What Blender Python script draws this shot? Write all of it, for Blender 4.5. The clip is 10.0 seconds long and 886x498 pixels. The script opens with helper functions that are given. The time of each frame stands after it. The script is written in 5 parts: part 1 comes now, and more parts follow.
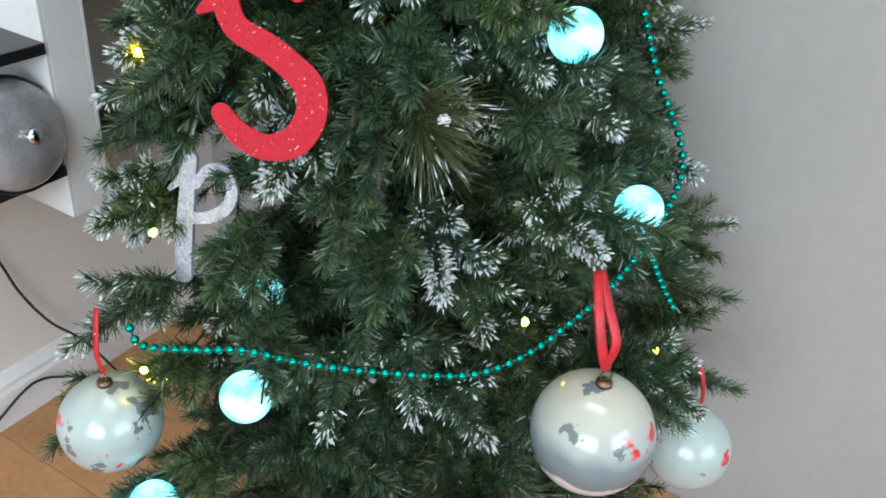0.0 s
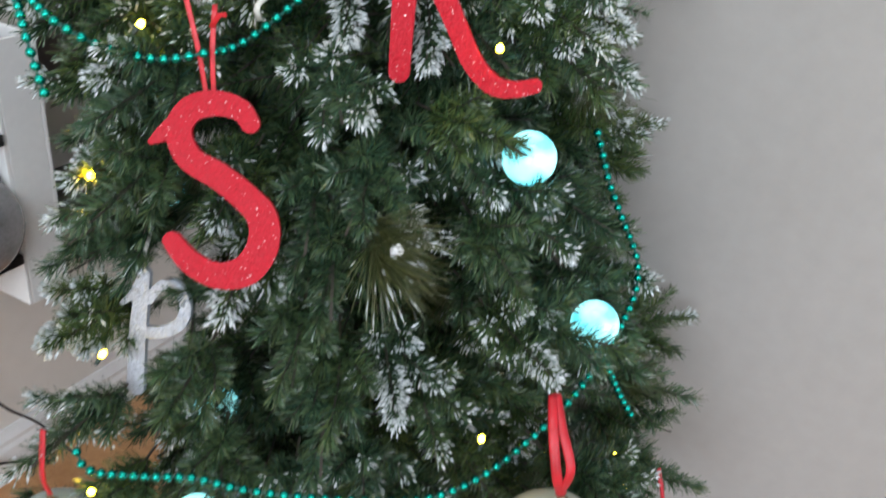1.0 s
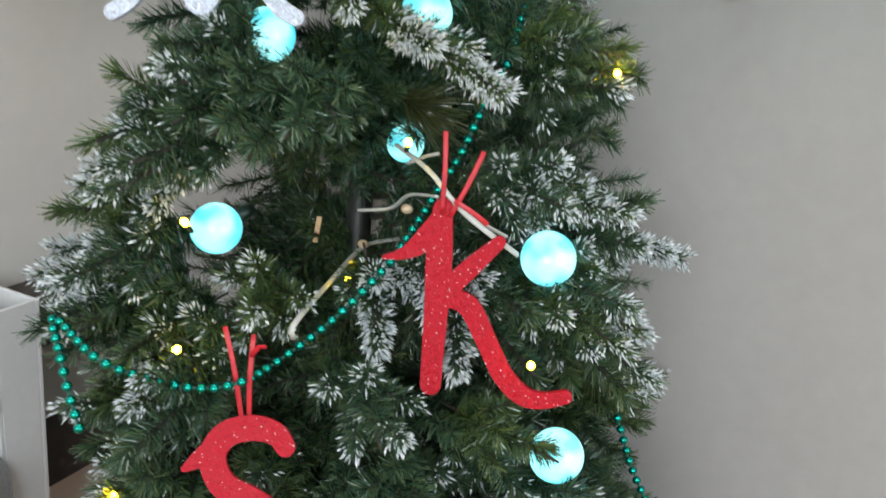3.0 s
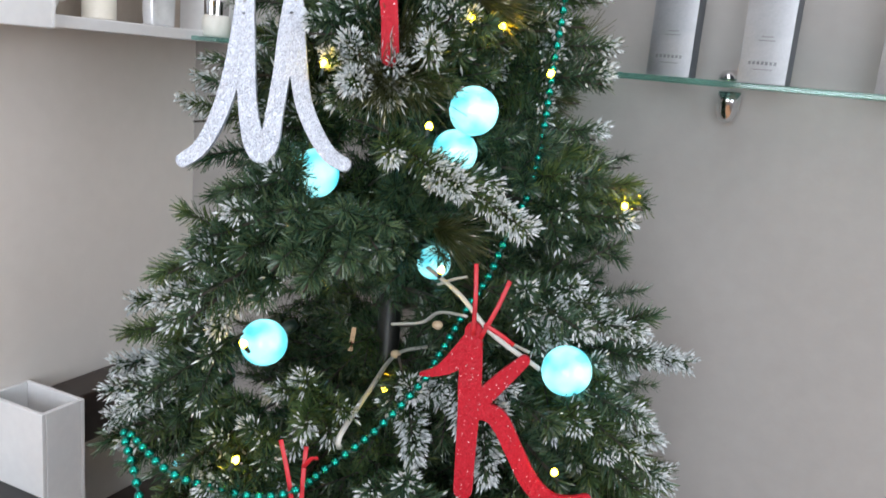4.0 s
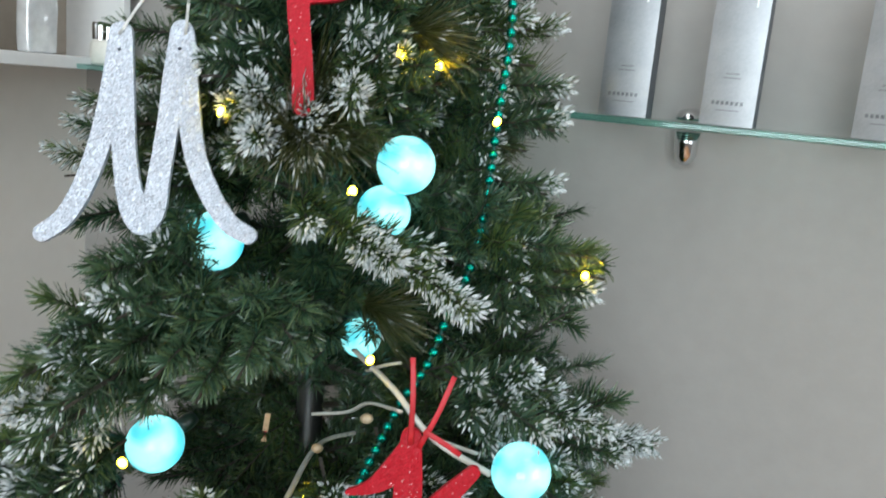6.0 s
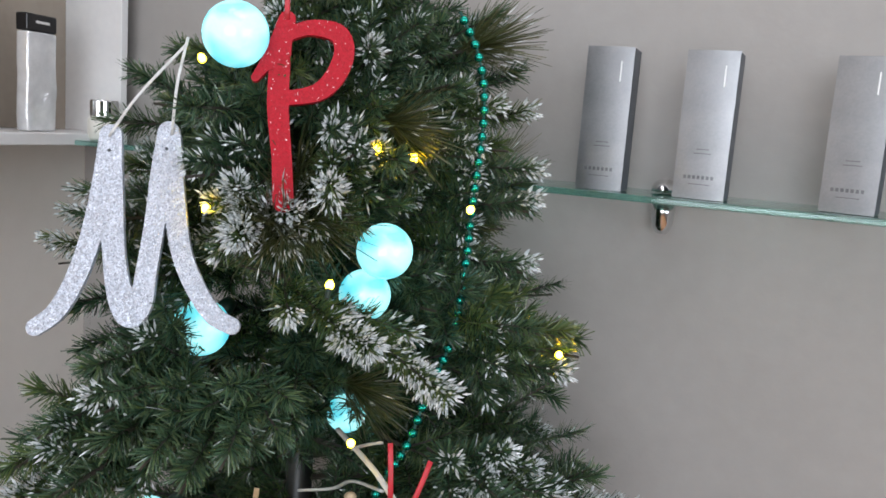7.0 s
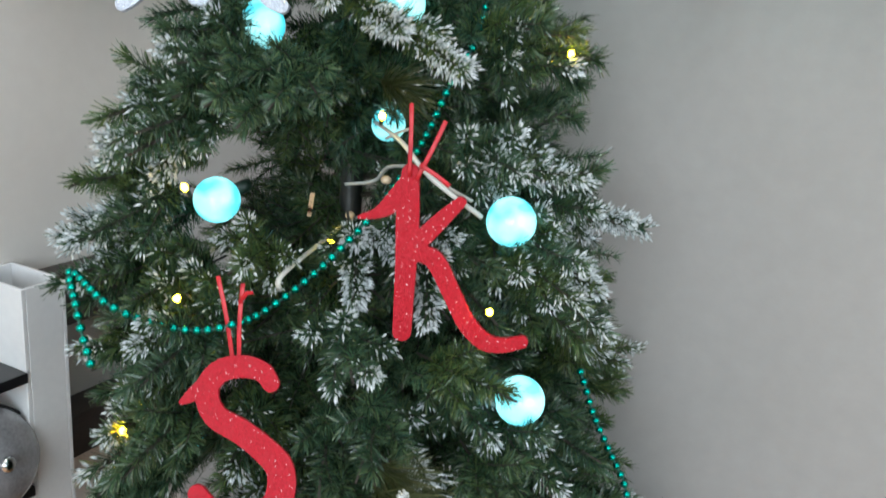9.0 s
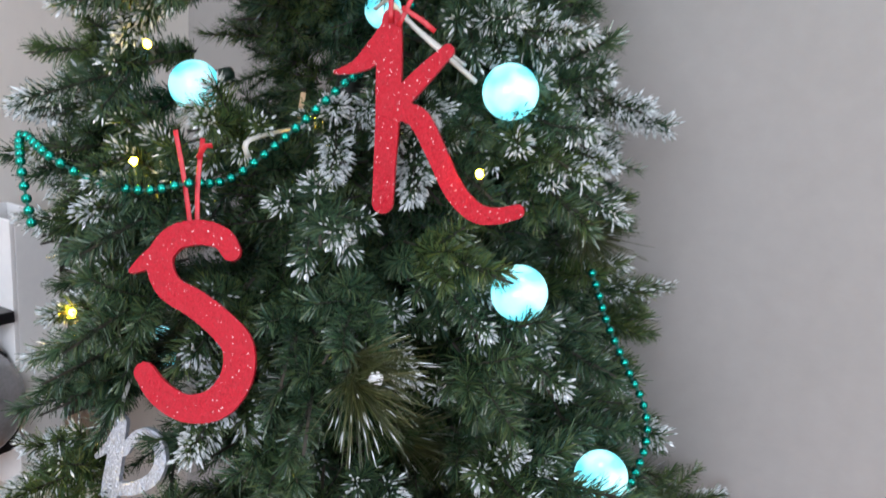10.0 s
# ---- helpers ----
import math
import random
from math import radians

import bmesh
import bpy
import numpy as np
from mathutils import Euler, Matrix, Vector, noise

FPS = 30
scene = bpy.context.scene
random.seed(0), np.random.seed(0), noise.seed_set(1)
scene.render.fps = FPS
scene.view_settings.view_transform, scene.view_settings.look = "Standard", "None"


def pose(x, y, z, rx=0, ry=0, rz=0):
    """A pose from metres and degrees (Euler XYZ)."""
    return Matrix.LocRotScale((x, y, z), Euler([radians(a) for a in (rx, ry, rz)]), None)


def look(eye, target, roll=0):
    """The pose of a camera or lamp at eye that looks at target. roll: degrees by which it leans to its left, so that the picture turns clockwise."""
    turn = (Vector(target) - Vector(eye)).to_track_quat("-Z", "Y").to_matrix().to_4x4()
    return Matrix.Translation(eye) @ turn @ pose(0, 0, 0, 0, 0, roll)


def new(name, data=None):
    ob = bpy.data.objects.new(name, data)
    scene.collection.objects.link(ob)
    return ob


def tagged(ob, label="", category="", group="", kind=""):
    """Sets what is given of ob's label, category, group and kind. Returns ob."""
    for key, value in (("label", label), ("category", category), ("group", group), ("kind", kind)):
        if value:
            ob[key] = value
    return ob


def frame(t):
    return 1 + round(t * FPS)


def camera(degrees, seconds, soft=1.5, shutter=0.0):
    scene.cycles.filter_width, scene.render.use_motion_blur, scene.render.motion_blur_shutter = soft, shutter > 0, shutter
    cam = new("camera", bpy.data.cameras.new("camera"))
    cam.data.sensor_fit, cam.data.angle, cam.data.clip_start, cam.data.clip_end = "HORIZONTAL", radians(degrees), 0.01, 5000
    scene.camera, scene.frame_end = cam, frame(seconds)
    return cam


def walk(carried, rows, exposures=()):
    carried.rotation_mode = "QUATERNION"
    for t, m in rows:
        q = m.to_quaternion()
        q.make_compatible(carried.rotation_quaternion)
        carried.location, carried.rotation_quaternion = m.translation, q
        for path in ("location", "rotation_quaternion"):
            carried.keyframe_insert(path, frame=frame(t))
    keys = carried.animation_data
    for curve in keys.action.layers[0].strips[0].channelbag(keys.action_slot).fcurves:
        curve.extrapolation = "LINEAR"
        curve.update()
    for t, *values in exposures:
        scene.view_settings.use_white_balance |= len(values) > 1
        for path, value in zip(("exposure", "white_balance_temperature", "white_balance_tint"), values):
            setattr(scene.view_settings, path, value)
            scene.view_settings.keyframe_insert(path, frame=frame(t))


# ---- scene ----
cam = camera(56.8, 10.0, soft=1.6, shutter=0.35)
PATH = [
    (0, (0.085, -0.006, 1.002), (0.001, 1.683, -0.067), 5.9),
    (0.5, (0.094, -0.007, 1.023), (0.033, 1.714, 0.006), 6.6),
    (1, (0.092, 0.029, 1.058), (0.058, 1.774, 0.082), 6.8),
    (1.5, (0.075, 0.091, 1.072), (0.121, 1.915, 0.253), 7.3),
    (2, (0.068, 0.087, 1.111), (0.093, 1.931, 0.336), 6.6),
    (2.5, (0.042, 0.079, 1.127), (0.077, 1.964, 0.458), 5.9),
    (2.7, (0.037, 0.078, 1.137), (0.065, 1.972, 0.494), 5.9),
    (3.8, (0.001, -0.004, 1.207), (-0.016, 1.942, 0.745), 5.3),
    (4, (0.000, -0.004, 1.215), (-0.009, 1.948, 0.781), 5.2),
    (4.5, (0.000, 0.000, 1.234), (-0.000, 1.962, 0.846), 4.4),
    (5, (-0.007, 0.077, 1.234), (0.001, 2.037, 0.839), 4.2),
    (5.5, (-0.012, 0.108, 1.212), (0.064, 2.065, 0.806), 5.3),
    (6, (-0.005, 0.125, 1.239), (0.158, 2.081, 0.851), 5.3),
    (6.2, (-0.001, 0.125, 1.255), (0.178, 2.083, 0.887), 5.2),
    (7.3, (0.029, 0.075, 1.282), (0.126, 2.051, 0.988), 3.0),
    (7.5, (0.047, -0.001, 1.258), (0.079, 1.977, 0.964), 3.0),
    (8, (0.048, 0.015, 1.207), (0.069, 1.966, 0.765), 3.7),
    (8.5, (0.066, 0.001, 1.174), (0.073, 1.923, 0.621), 4.5),
    (9, (0.083, -0.022, 1.138), (0.018, 1.895, 0.572), 4.9),
    (9.5, (0.094, -0.018, 1.035), (0.049, 1.943, 0.644), 4.9),
    (10, (0.140, 0.025, 0.984), (-0.052, 1.961, 0.518), 4.4),
]
walk(cam, [(t, look(eye, target, roll)) for t, eye, target, roll in PATH],
     exposures=((0.0, 0.10, 5900, 4), (1.0, 0.03, 6100, 8), (1.5, 0.03, 6500, 13), (2.0, 0.08, 6500, 8), (2.5, -0.07, 6300, 4), (4.0, -0.17, 6200, 12), (5.0, -0.20, 6600, 10),
                (6.0, -0.27, 6100, 3), (7.5, -0.47, 6400, 16), (8.0, -0.22, 6500, 9), (8.5, -0.12, 6300, 5), (9.0, -0.12, 6000, 4), (9.5, -0.12, 6000, 6), (10.0, -0.02, 6000, 14)))

# ---- light: cool daylight from unseen windows, and a fill light added at the ceiling ----
FLOOR = 0.0
ROOM = pose(-0.43, 1.338, 0.0, 0, 0, -24.5)          # x along the shelf wall, y into that wall, origin in the corner
ROOM_W, ROOM_L, ROOM_H = 3.4, 3.2, 2.55

world = bpy.data.worlds.new("world")
scene.world = world
world.use_nodes = True
wn = world.node_tree
sky = wn.nodes.new("ShaderNodeTexSky")
sky.sky_type, sky.sun_disc = "NISHITA", False
sky.sun_elevation, sky.sun_rotation = radians(38), radians(160)
wn.links.new(sky.outputs[0], wn.nodes["Background"].inputs[0])
wn.nodes["Background"].inputs[1].default_value = 0.12


def area_lamp(name, m, w, h, power, colour):
    la = bpy.data.lights.new(name, "AREA")
    la.shape, la.size, la.size_y, la.energy, la.color = "RECTANGLE", w, h, power, colour
    ob = new(name, la)
    ob.matrix_world = ROOM @ m
    return ob


WIN_X0, WIN_X1, WIN_Z0, WIN_Z1 = 0.50, 2.30, 0.85, 2.25
area_lamp("window_daylight", pose((WIN_X0 + WIN_X1) / 2, -ROOM_L + 0.02, (WIN_Z0 + WIN_Z1) / 2, 90, 0, 0),
            WIN_X1 - WIN_X0, WIN_Z1 - WIN_Z0, 74, (0.91, 0.955, 1.0))
# unseen side opening, added to brighten the cabinet wall and column
SIDE_Y0, SIDE_Y1 = -2.3, -0.4
area_lamp("side_fill_daylight", pose(ROOM_W - 0.02, (SIDE_Y0 + SIDE_Y1) / 2, (WIN_Z0 + WIN_Z1) / 2, 90, 0, 90),
            SIDE_Y1 - SIDE_Y0, WIN_Z1 - WIN_Z0, 48, (0.87, 0.925, 1.0))
LIGHT_X, LIGHT_Y = 0.85, -0.75          # added fill light, unseen, above the open floor before the tree
area_lamp("ceiling_fill", pose(LIGHT_X, LIGHT_Y, ROOM_H - 0.035, 0, 0, 0), 1.1, 0.5, 12, (0.97, 0.965, 1.0))
scene.view_settings.exposure = 0.0


# ---- materials ----
def material(name, colour, rough=0.5, metal=0.0, spec=0.5):
    m = bpy.data.materials.new(name)
    m.use_nodes = True
    b = m.node_tree.nodes["Principled BSDF"]
    b.inputs["Base Color"].default_value = (*colour, 1)
    b.inputs["Roughness"].default_value = rough
    b.inputs["Metallic"].default_value = metal
    b.inputs["Specular IOR Level"].default_value = spec
    return m


def nodes_of(m):
    t = m.node_tree
    return t, t.nodes, t.links, t.nodes["Principled BSDF"]


def mottle(m, low, high, scale, detail=4.0, bump=0.0, bump_scale=None, rough=None, second=None):
    """Two-scale variation of colour and fine relief, in object space."""
    t, n, l, b = nodes_of(m)
    co = n.new("ShaderNodeTexCoord")
    no = n.new("ShaderNodeTexNoise")
    no.inputs["Scale"].default_value, no.inputs["Detail"].default_value = scale, detail
    l.new(co.outputs["Object"], no.inputs["Vector"])
    fine = n.new("ShaderNodeTexNoise")
    fine.inputs["Scale"].default_value, fine.inputs["Detail"].default_value = (second or scale * 14), 3
    l.new(co.outputs["Object"], fine.inputs["Vector"])
    add = n.new("ShaderNodeMath")
    add.operation = "MULTIPLY_ADD"
    l.new(fine.outputs["Fac"], add.inputs[0])
    add.inputs[1].default_value = 0.45
    l.new(no.outputs["Fac"], add.inputs[2])
    ramp = n.new("ShaderNodeValToRGB")
    ramp.color_ramp.elements[0].position, ramp.color_ramp.elements[1].position = 0.5, 0.95
    ramp.color_ramp.elements[0].color, ramp.color_ramp.elements[1].color = (*low, 1), (*high, 1)
    l.new(add.outputs[0], ramp.inputs[0])
    l.new(ramp.outputs[0], b.inputs["Base Color"])
    if bump:
        bn = n.new("ShaderNodeTexNoise")
        bn.inputs["Scale"].default_value, bn.inputs["Detail"].default_value = bump_scale or scale * 30, 4
        l.new(co.outputs["Object"], bn.inputs["Vector"])
        bu = n.new("ShaderNodeBump")
        bu.inputs["Strength"].default_value, bu.inputs["Distance"].default_value = bump, 0.002
        l.new(bn.outputs["Fac"], bu.inputs["Height"])
        l.new(bu.outputs[0], b.inputs["Normal"])
    if rough:
        mr = n.new("ShaderNodeMapRange")
        mr.inputs["To Min"].default_value, mr.inputs["To Max"].default_value = rough
        l.new(no.outputs["Fac"], mr.inputs["Value"])
        l.new(mr.outputs[0], b.inputs["Roughness"])
    return m


def islands(m, colours, clumps=None):
    """Colour that differs from needle to needle, and in clumps from branch to branch."""
    t, n, l, b = nodes_of(m)
    g = n.new("ShaderNodeNewGeometry")
    ramp = n.new("ShaderNodeValToRGB")
    ramp.color_ramp.interpolation = "LINEAR"
    el = ramp.color_ramp.elements
    while len(el) < len(colours):
        el.new(0.5)
    for k, c in enumerate(colours):
        el[k].position, el[k].color = k / (len(colours) - 1), (*c, 1)
    l.new(g.outputs["Random Per Island"], ramp.inputs[0])
    out = ramp.outputs[0]
    if clumps:
        info = n.new("ShaderNodeObjectInfo")
        cr = n.new("ShaderNodeValToRGB")
        ce = cr.color_ramp.elements
        while len(ce) < len(clumps):
            ce.new(0.5)
        for k, c in enumerate(clumps):
            ce[k].position, ce[k].color = k / (len(clumps) - 1), (*c, 1)
        l.new(info.outputs["Random"], cr.inputs[0])
        mul = n.new("ShaderNodeVectorMath")
        mul.operation = "MULTIPLY"
        l.new(out, mul.inputs[0])
        l.new(cr.outputs[0], mul.inputs[1])
        out = mul.outputs[0]
    l.new(out, b.inputs["Base Color"])
    return m


def glitter(m, low, high, cell=1350.0, tilt=0.8, flakes=0.0):
    """Flakes of foil: each cell has its own tilt and brightness."""
    t, n, l, b = nodes_of(m)
    co = n.new("ShaderNodeTexCoord")
    vo = n.new("ShaderNodeTexVoronoi")
    vo.inputs["Scale"].default_value = cell
    l.new(co.outputs["Object"], vo.inputs["Vector"])
    sub = n.new("ShaderNodeVectorMath")
    sub.operation = "SUBTRACT"
    l.new(vo.outputs["Color"], sub.inputs[0])
    sub.inputs[1].default_value = (0.5, 0.5, 0.5)
    sc = n.new("ShaderNodeVectorMath")
    sc.operation = "SCALE"
    l.new(sub.outputs[0], sc.inputs[0])
    sc.inputs["Scale"].default_value = tilt
    g = n.new("ShaderNodeNewGeometry")
    ad = n.new("ShaderNodeVectorMath")
    ad.operation = "ADD"
    l.new(g.outputs["Normal"], ad.inputs[0])
    l.new(sc.outputs[0], ad.inputs[1])
    no = n.new("ShaderNodeVectorMath")
    no.operation = "NORMALIZE"
    l.new(ad.outputs[0], no.inputs[0])
    l.new(no.outputs[0], b.inputs["Normal"])
    sep = n.new("ShaderNodeSeparateColor")
    l.new(vo.outputs["Color"], sep.inputs[0])
    ramp = n.new("ShaderNodeValToRGB")
    ramp.color_ramp.elements[0].color, ramp.color_ramp.elements[1].color = (*low, 1), (*high, 1)
    l.new(sep.outputs[1], ramp.inputs[0])
    spark = n.new("ShaderNodeMapRange")
    spark.inputs["From Min"].default_value, spark.inputs["From Max"].default_value = 1.0 - flakes, 1.0 - flakes + 0.01
    l.new(sep.outputs[0], spark.inputs["Value"])
    mix = n.new("ShaderNodeMix")
    mix.data_type = "RGBA"
    l.new(spark.outputs[0], mix.inputs["Factor"])
    l.new(ramp.outputs[0], mix.inputs["A"])
    mix.inputs["B"].default_value = (0.95, 0.80, 0.80, 1)
    l.new(mix.outputs["Result"], b.inputs["Base Color"])
    if flakes > 0:
        l.new(spark.outputs[0], b.inputs["Metallic"])
    return m


def glow(m, colour, strength):
    b = m.node_tree.nodes["Principled BSDF"]
    b.inputs["Emission Color"].default_value = (*colour, 1)
    b.inputs["Emission Strength"].default_value = strength
    return m


def led_glow(m, low, high, scale):
    """The lamp shines unevenly through its frosted shell."""
    t, n, l, b = nodes_of(m)
    co = n.new("ShaderNodeTexCoord")
    no = n.new("ShaderNodeTexNoise")
    no.inputs["Scale"].default_value, no.inputs["Detail"].default_value = scale, 1.0
    l.new(co.outputs["Object"], no.inputs["Vector"])
    ramp = n.new("ShaderNodeValToRGB")
    ramp.color_ramp.elements[0].position, ramp.color_ramp.elements[1].position = 0.36, 0.60
    ramp.color_ramp.elements[0].color, ramp.color_ramp.elements[1].color = (*low, 1), (*high, 1)
    l.new(no.outputs["Fac"], ramp.inputs[0])
    l.new(ramp.outputs[0], b.inputs["Emission Color"])
    return m


# light put into the paint: cabinet wall lightened, shelf wall darkened
WALL = mottle(material("grey_wall_dimmed", (0.5, 0.47, 0.44), 0.75, spec=0.3), (0.297, 0.283, 0.266), (0.344, 0.329, 0.312), 1.6, 5, 0.10, 160, second=40)
LIT_WALL = mottle(material("beige_wall_lit", (0.6, 0.55, 0.49), 0.75, spec=0.3), (0.70, 0.655, 0.605), (0.76, 0.715, 0.665), 1.6, 5, 0.10, 160, second=40)
CEILING = mottle(material("ceiling_paint", (0.78, 0.77, 0.74), 0.85, spec=0.2), (0.74, 0.73, 0.70), (0.82, 0.81, 0.78), 2.0, 4, 0.1, 120)
SKIRT = mottle(material("white_gloss_paint", (0.8, 0.79, 0.78), 0.3), (0.70, 0.68, 0.67), (0.82, 0.80, 0.79), 5, 4, 0.05, 60)
WOOD = material("oak_laminate", (0.42, 0.22, 0.10), 0.38)
mottle(WOOD, (0.33, 0.155, 0.06), (0.52, 0.28, 0.125), 6, 6, 0.08, 220, (0.28, 0.45))
WHITE = mottle(material("white_lacquered_board", (0.8, 0.8, 0.8), 0.35), (0.70, 0.70, 0.70), (0.78, 0.78, 0.77), 7, 4, 0.03, 90)
BAY_SHADE = mottle(material("beige_bay_shade", (0.34, 0.29, 0.24), 0.5), (0.32, 0.275, 0.225), (0.39, 0.335, 0.28), 7, 4, 0.03, 90)
BLACK = mottle(material("black_lacquer", (0.012, 0.011, 0.012), 0.3), (0.008, 0.008, 0.009), (0.022, 0.02, 0.021), 9, 4, 0.05, 120, (0.22, 0.4))
GLASS_EDGE = material("green_glass", (0.20, 0.43, 0.36), 0.06)
GLASS_EDGE.node_tree.nodes["Principled BSDF"].inputs["Transmission Weight"].default_value = 0.85
CHROME = mottle(material("chrome", (0.75, 0.75, 0.76), 0.12, 1.0), (0.62, 0.62, 0.63), (0.82, 0.82, 0.83), 40, 3, 0.0)
SILVER_CARD = mottle(material("silver_foil_card", (0.6, 0.61, 0.63), 0.31, 1.0), (0.23, 0.235, 0.244), (0.29, 0.294, 0.304), 30, 4, 0.02, 500)
DARK_CARD = mottle(material("dark_slate_card", (0.05, 0.06, 0.075), 0.45), (0.04, 0.048, 0.06), (0.07, 0.08, 0.095), 40, 3, 0.03, 300)
INK = mottle(material("grey_ink", (0.1, 0.1, 0.11), 0.5), (0.08, 0.08, 0.09), (0.13, 0.13, 0.14), 60, 2)

NEEDLE = islands(material("green_pvc_needles", (0.04, 0.07, 0.03), 0.27, spec=0.8),
                 [(0.011, 0.027, 0.014), (0.027, 0.055, 0.028), (0.044, 0.077, 0.037), (0.068, 0.091, 0.034), (0.021, 0.050, 0.034)],
                 [(0.85, 1.0, 1.05), (1.6, 1.5, 1.0), (1.0, 1.15, 1.25), (1.4, 1.5, 1.55), (0.8, 0.9, 0.85)])
PINE = islands(material("olive_long_needles", (0.10, 0.11, 0.04), 0.36, spec=0.5),
               [(0.024, 0.033, 0.010), (0.045, 0.055, 0.017), (0.078, 0.080, 0.028), (0.032, 0.050, 0.015)])
FROST = islands(material("white_flocking", (0.78, 0.8, 0.82), 0.7, spec=0.3),
                [(0.28, 0.32, 0.32), (0.50, 0.54, 0.55), (0.70, 0.73, 0.74), (0.40, 0.44, 0.44)])
STEM = mottle(material("brown_wrapped_wire", (0.06, 0.045, 0.03), 0.7), (0.014, 0.014, 0.010), (0.040, 0.030, 0.020), 60, 3, 0.2, 400)
TRUNK = mottle(material("dark_steel_pole", (0.02, 0.022, 0.02), 0.4, 0.3), (0.012, 0.014, 0.012), (0.035, 0.035, 0.032), 30, 3, 0.05, 200)

RED_GLITTER = glitter(material("red_glitter", (0.6, 0.006, 0.02), 0.45, 0.0, 0.22), (0.26, 0.0020, 0.009), (0.42, 0.004, 0.017), tilt=0.6, flakes=0.010)
SILVER_GLITTER = glitter(material("silver_glitter", (0.7, 0.71, 0.74), 0.32, 0.2, 0.6), (0.30, 0.33, 0.39), (0.60, 0.64, 0.72), tilt=1.0, cell=1000.0)
RED_RIBBON = mottle(material("red_satin_ribbon", (0.55, 0.01, 0.02), 0.42), (0.30, 0.005, 0.011), (0.50, 0.011, 0.022), 90, 3, 0.2, 900)
SILVER_RIBBON = mottle(material("grey_sheer_ribbon", (0.55, 0.56, 0.55), 0.45), (0.42, 0.43, 0.42), (0.66, 0.67, 0.66), 90, 3, 0.2, 900)
BEAD = mottle(material("green_metallic_bead", (0.0, 0.20, 0.15), 0.14, 0.9), (0.0, 0.16, 0.125), (0.018, 0.31, 0.235), 50, 2)
SOCKET = mottle(material("dark_green_plastic", (0.006, 0.02, 0.012), 0.4), (0.004, 0.013, 0.008), (0.010, 0.026, 0.016), 90, 2)
CORD = mottle(material("green_thread", (0.01, 0.12, 0.09), 0.6), (0.004, 0.05, 0.04), (0.010, 0.09, 0.07), 200, 2)
BULB = glow(mottle(material("frosted_globe", (0.8, 0.9, 0.9), 0.12, spec=0.6), (0.25, 0.5, 0.54), (0.35, 0.62, 0.66), 40, 2), (0.3, 0.9, 0.95), 1.3)
led_glow(BULB, (0.05, 0.62, 0.72), (0.42, 1.0, 1.0), 38)
FAIRY = glow(material("warm_led", (1, 0.85, 0.5), 0.3), (1.0, 0.60, 0.006), 95.0)
CABLE = mottle(material("clear_grey_cable", (0.5, 0.49, 0.45), 0.35), (0.42, 0.42, 0.38), (0.58, 0.57, 0.53), 60, 3)
BLACK_CABLE = mottle(material("black_rubber_cable", (0.015, 0.013, 0.014), 0.5), (0.01, 0.009, 0.01), (0.03, 0.026, 0.027), 60, 3)


# ---- building helpers ----
def mesh_object(name, verts, faces, mats, parent=None, label="", indices=None, smooth=False, m=None):
    me = bpy.data.meshes.new(name)
    me.from_pydata([tuple(v) for v in verts], [], faces)
    for mat in (mats if isinstance(mats, (list, tuple)) else [mats]):
        me.materials.append(mat)
    if indices is not None:
        me.polygons.foreach_set("material_index", indices)
    if smooth:
        me.polygons.foreach_set("use_smooth", [True] * len(me.polygons))
    me.update()
    ob = new(name, me)
    if parent:
        ob.parent = parent
    if m is not None:
        ob.matrix_local = m
    if label:
        tagged(ob, label)
    return ob


def part(name, bm, mat, parent=None, label="", smooth=False, m=None):
    me = bpy.data.meshes.new(name)
    bm.to_mesh(me)
    bm.free()
    for one in (mat if isinstance(mat, (list, tuple)) else [mat]):
        me.materials.append(one)
    if smooth:
        me.polygons.foreach_set("use_smooth", [True] * len(me.polygons))
    ob = new(name, me)
    if parent:
        ob.parent = parent
    if m is not None:
        ob.matrix_local = m
    if label:
        tagged(ob, label)
    return ob


def thing(name, label, category, m=None, group="", kind=""):
    ob = new(name)
    ob.empty_display_size = 0.02
    if m is not None:
        ob.matrix_world = m
    return tagged(ob, label, category, group, kind)


def box(x0, x1, y0, y1, z0, z1, bevel=0.0):
    bm = bmesh.new()
    bmesh.ops.create_cube(bm, size=1.0, matrix=Matrix.LocRotScale(((x0 + x1) / 2, (y0 + y1) / 2, (z0 + z1) / 2), None, (x1 - x0, y1 - y0, z1 - z0)))
    if bevel:
        bmesh.ops.bevel(bm, geom=bm.edges[:], offset=bevel, segments=2, affect="EDGES", profile=0.5)
    return bm


def lathe(profile, steps=32):
    """A solid of revolution about z from (radius, height) pairs."""
    bm = bmesh.new()
    rings = []
    for r, z in profile:
        rings.append([bm.verts.new((r * math.cos(2 * math.pi * k / steps), r * math.sin(2 * math.pi * k / steps), z)) for k in range(steps)])
    for a, b in zip(rings, rings[1:]):
        for k in range(steps):
            bm.faces.new((a[k], a[(k + 1) % steps], b[(k + 1) % steps], b[k]))
    if profile[0][0] > 1e-6:
        bm.faces.new(rings[0][::-1])
    if profile[-1][0] > 1e-6:
        bm.faces.new(rings[-1])
    bmesh.ops.remove_doubles(bm, verts=bm.verts[:], dist=1e-6)
    bmesh.ops.recalc_face_normals(bm, faces=bm.faces[:])
    return bm


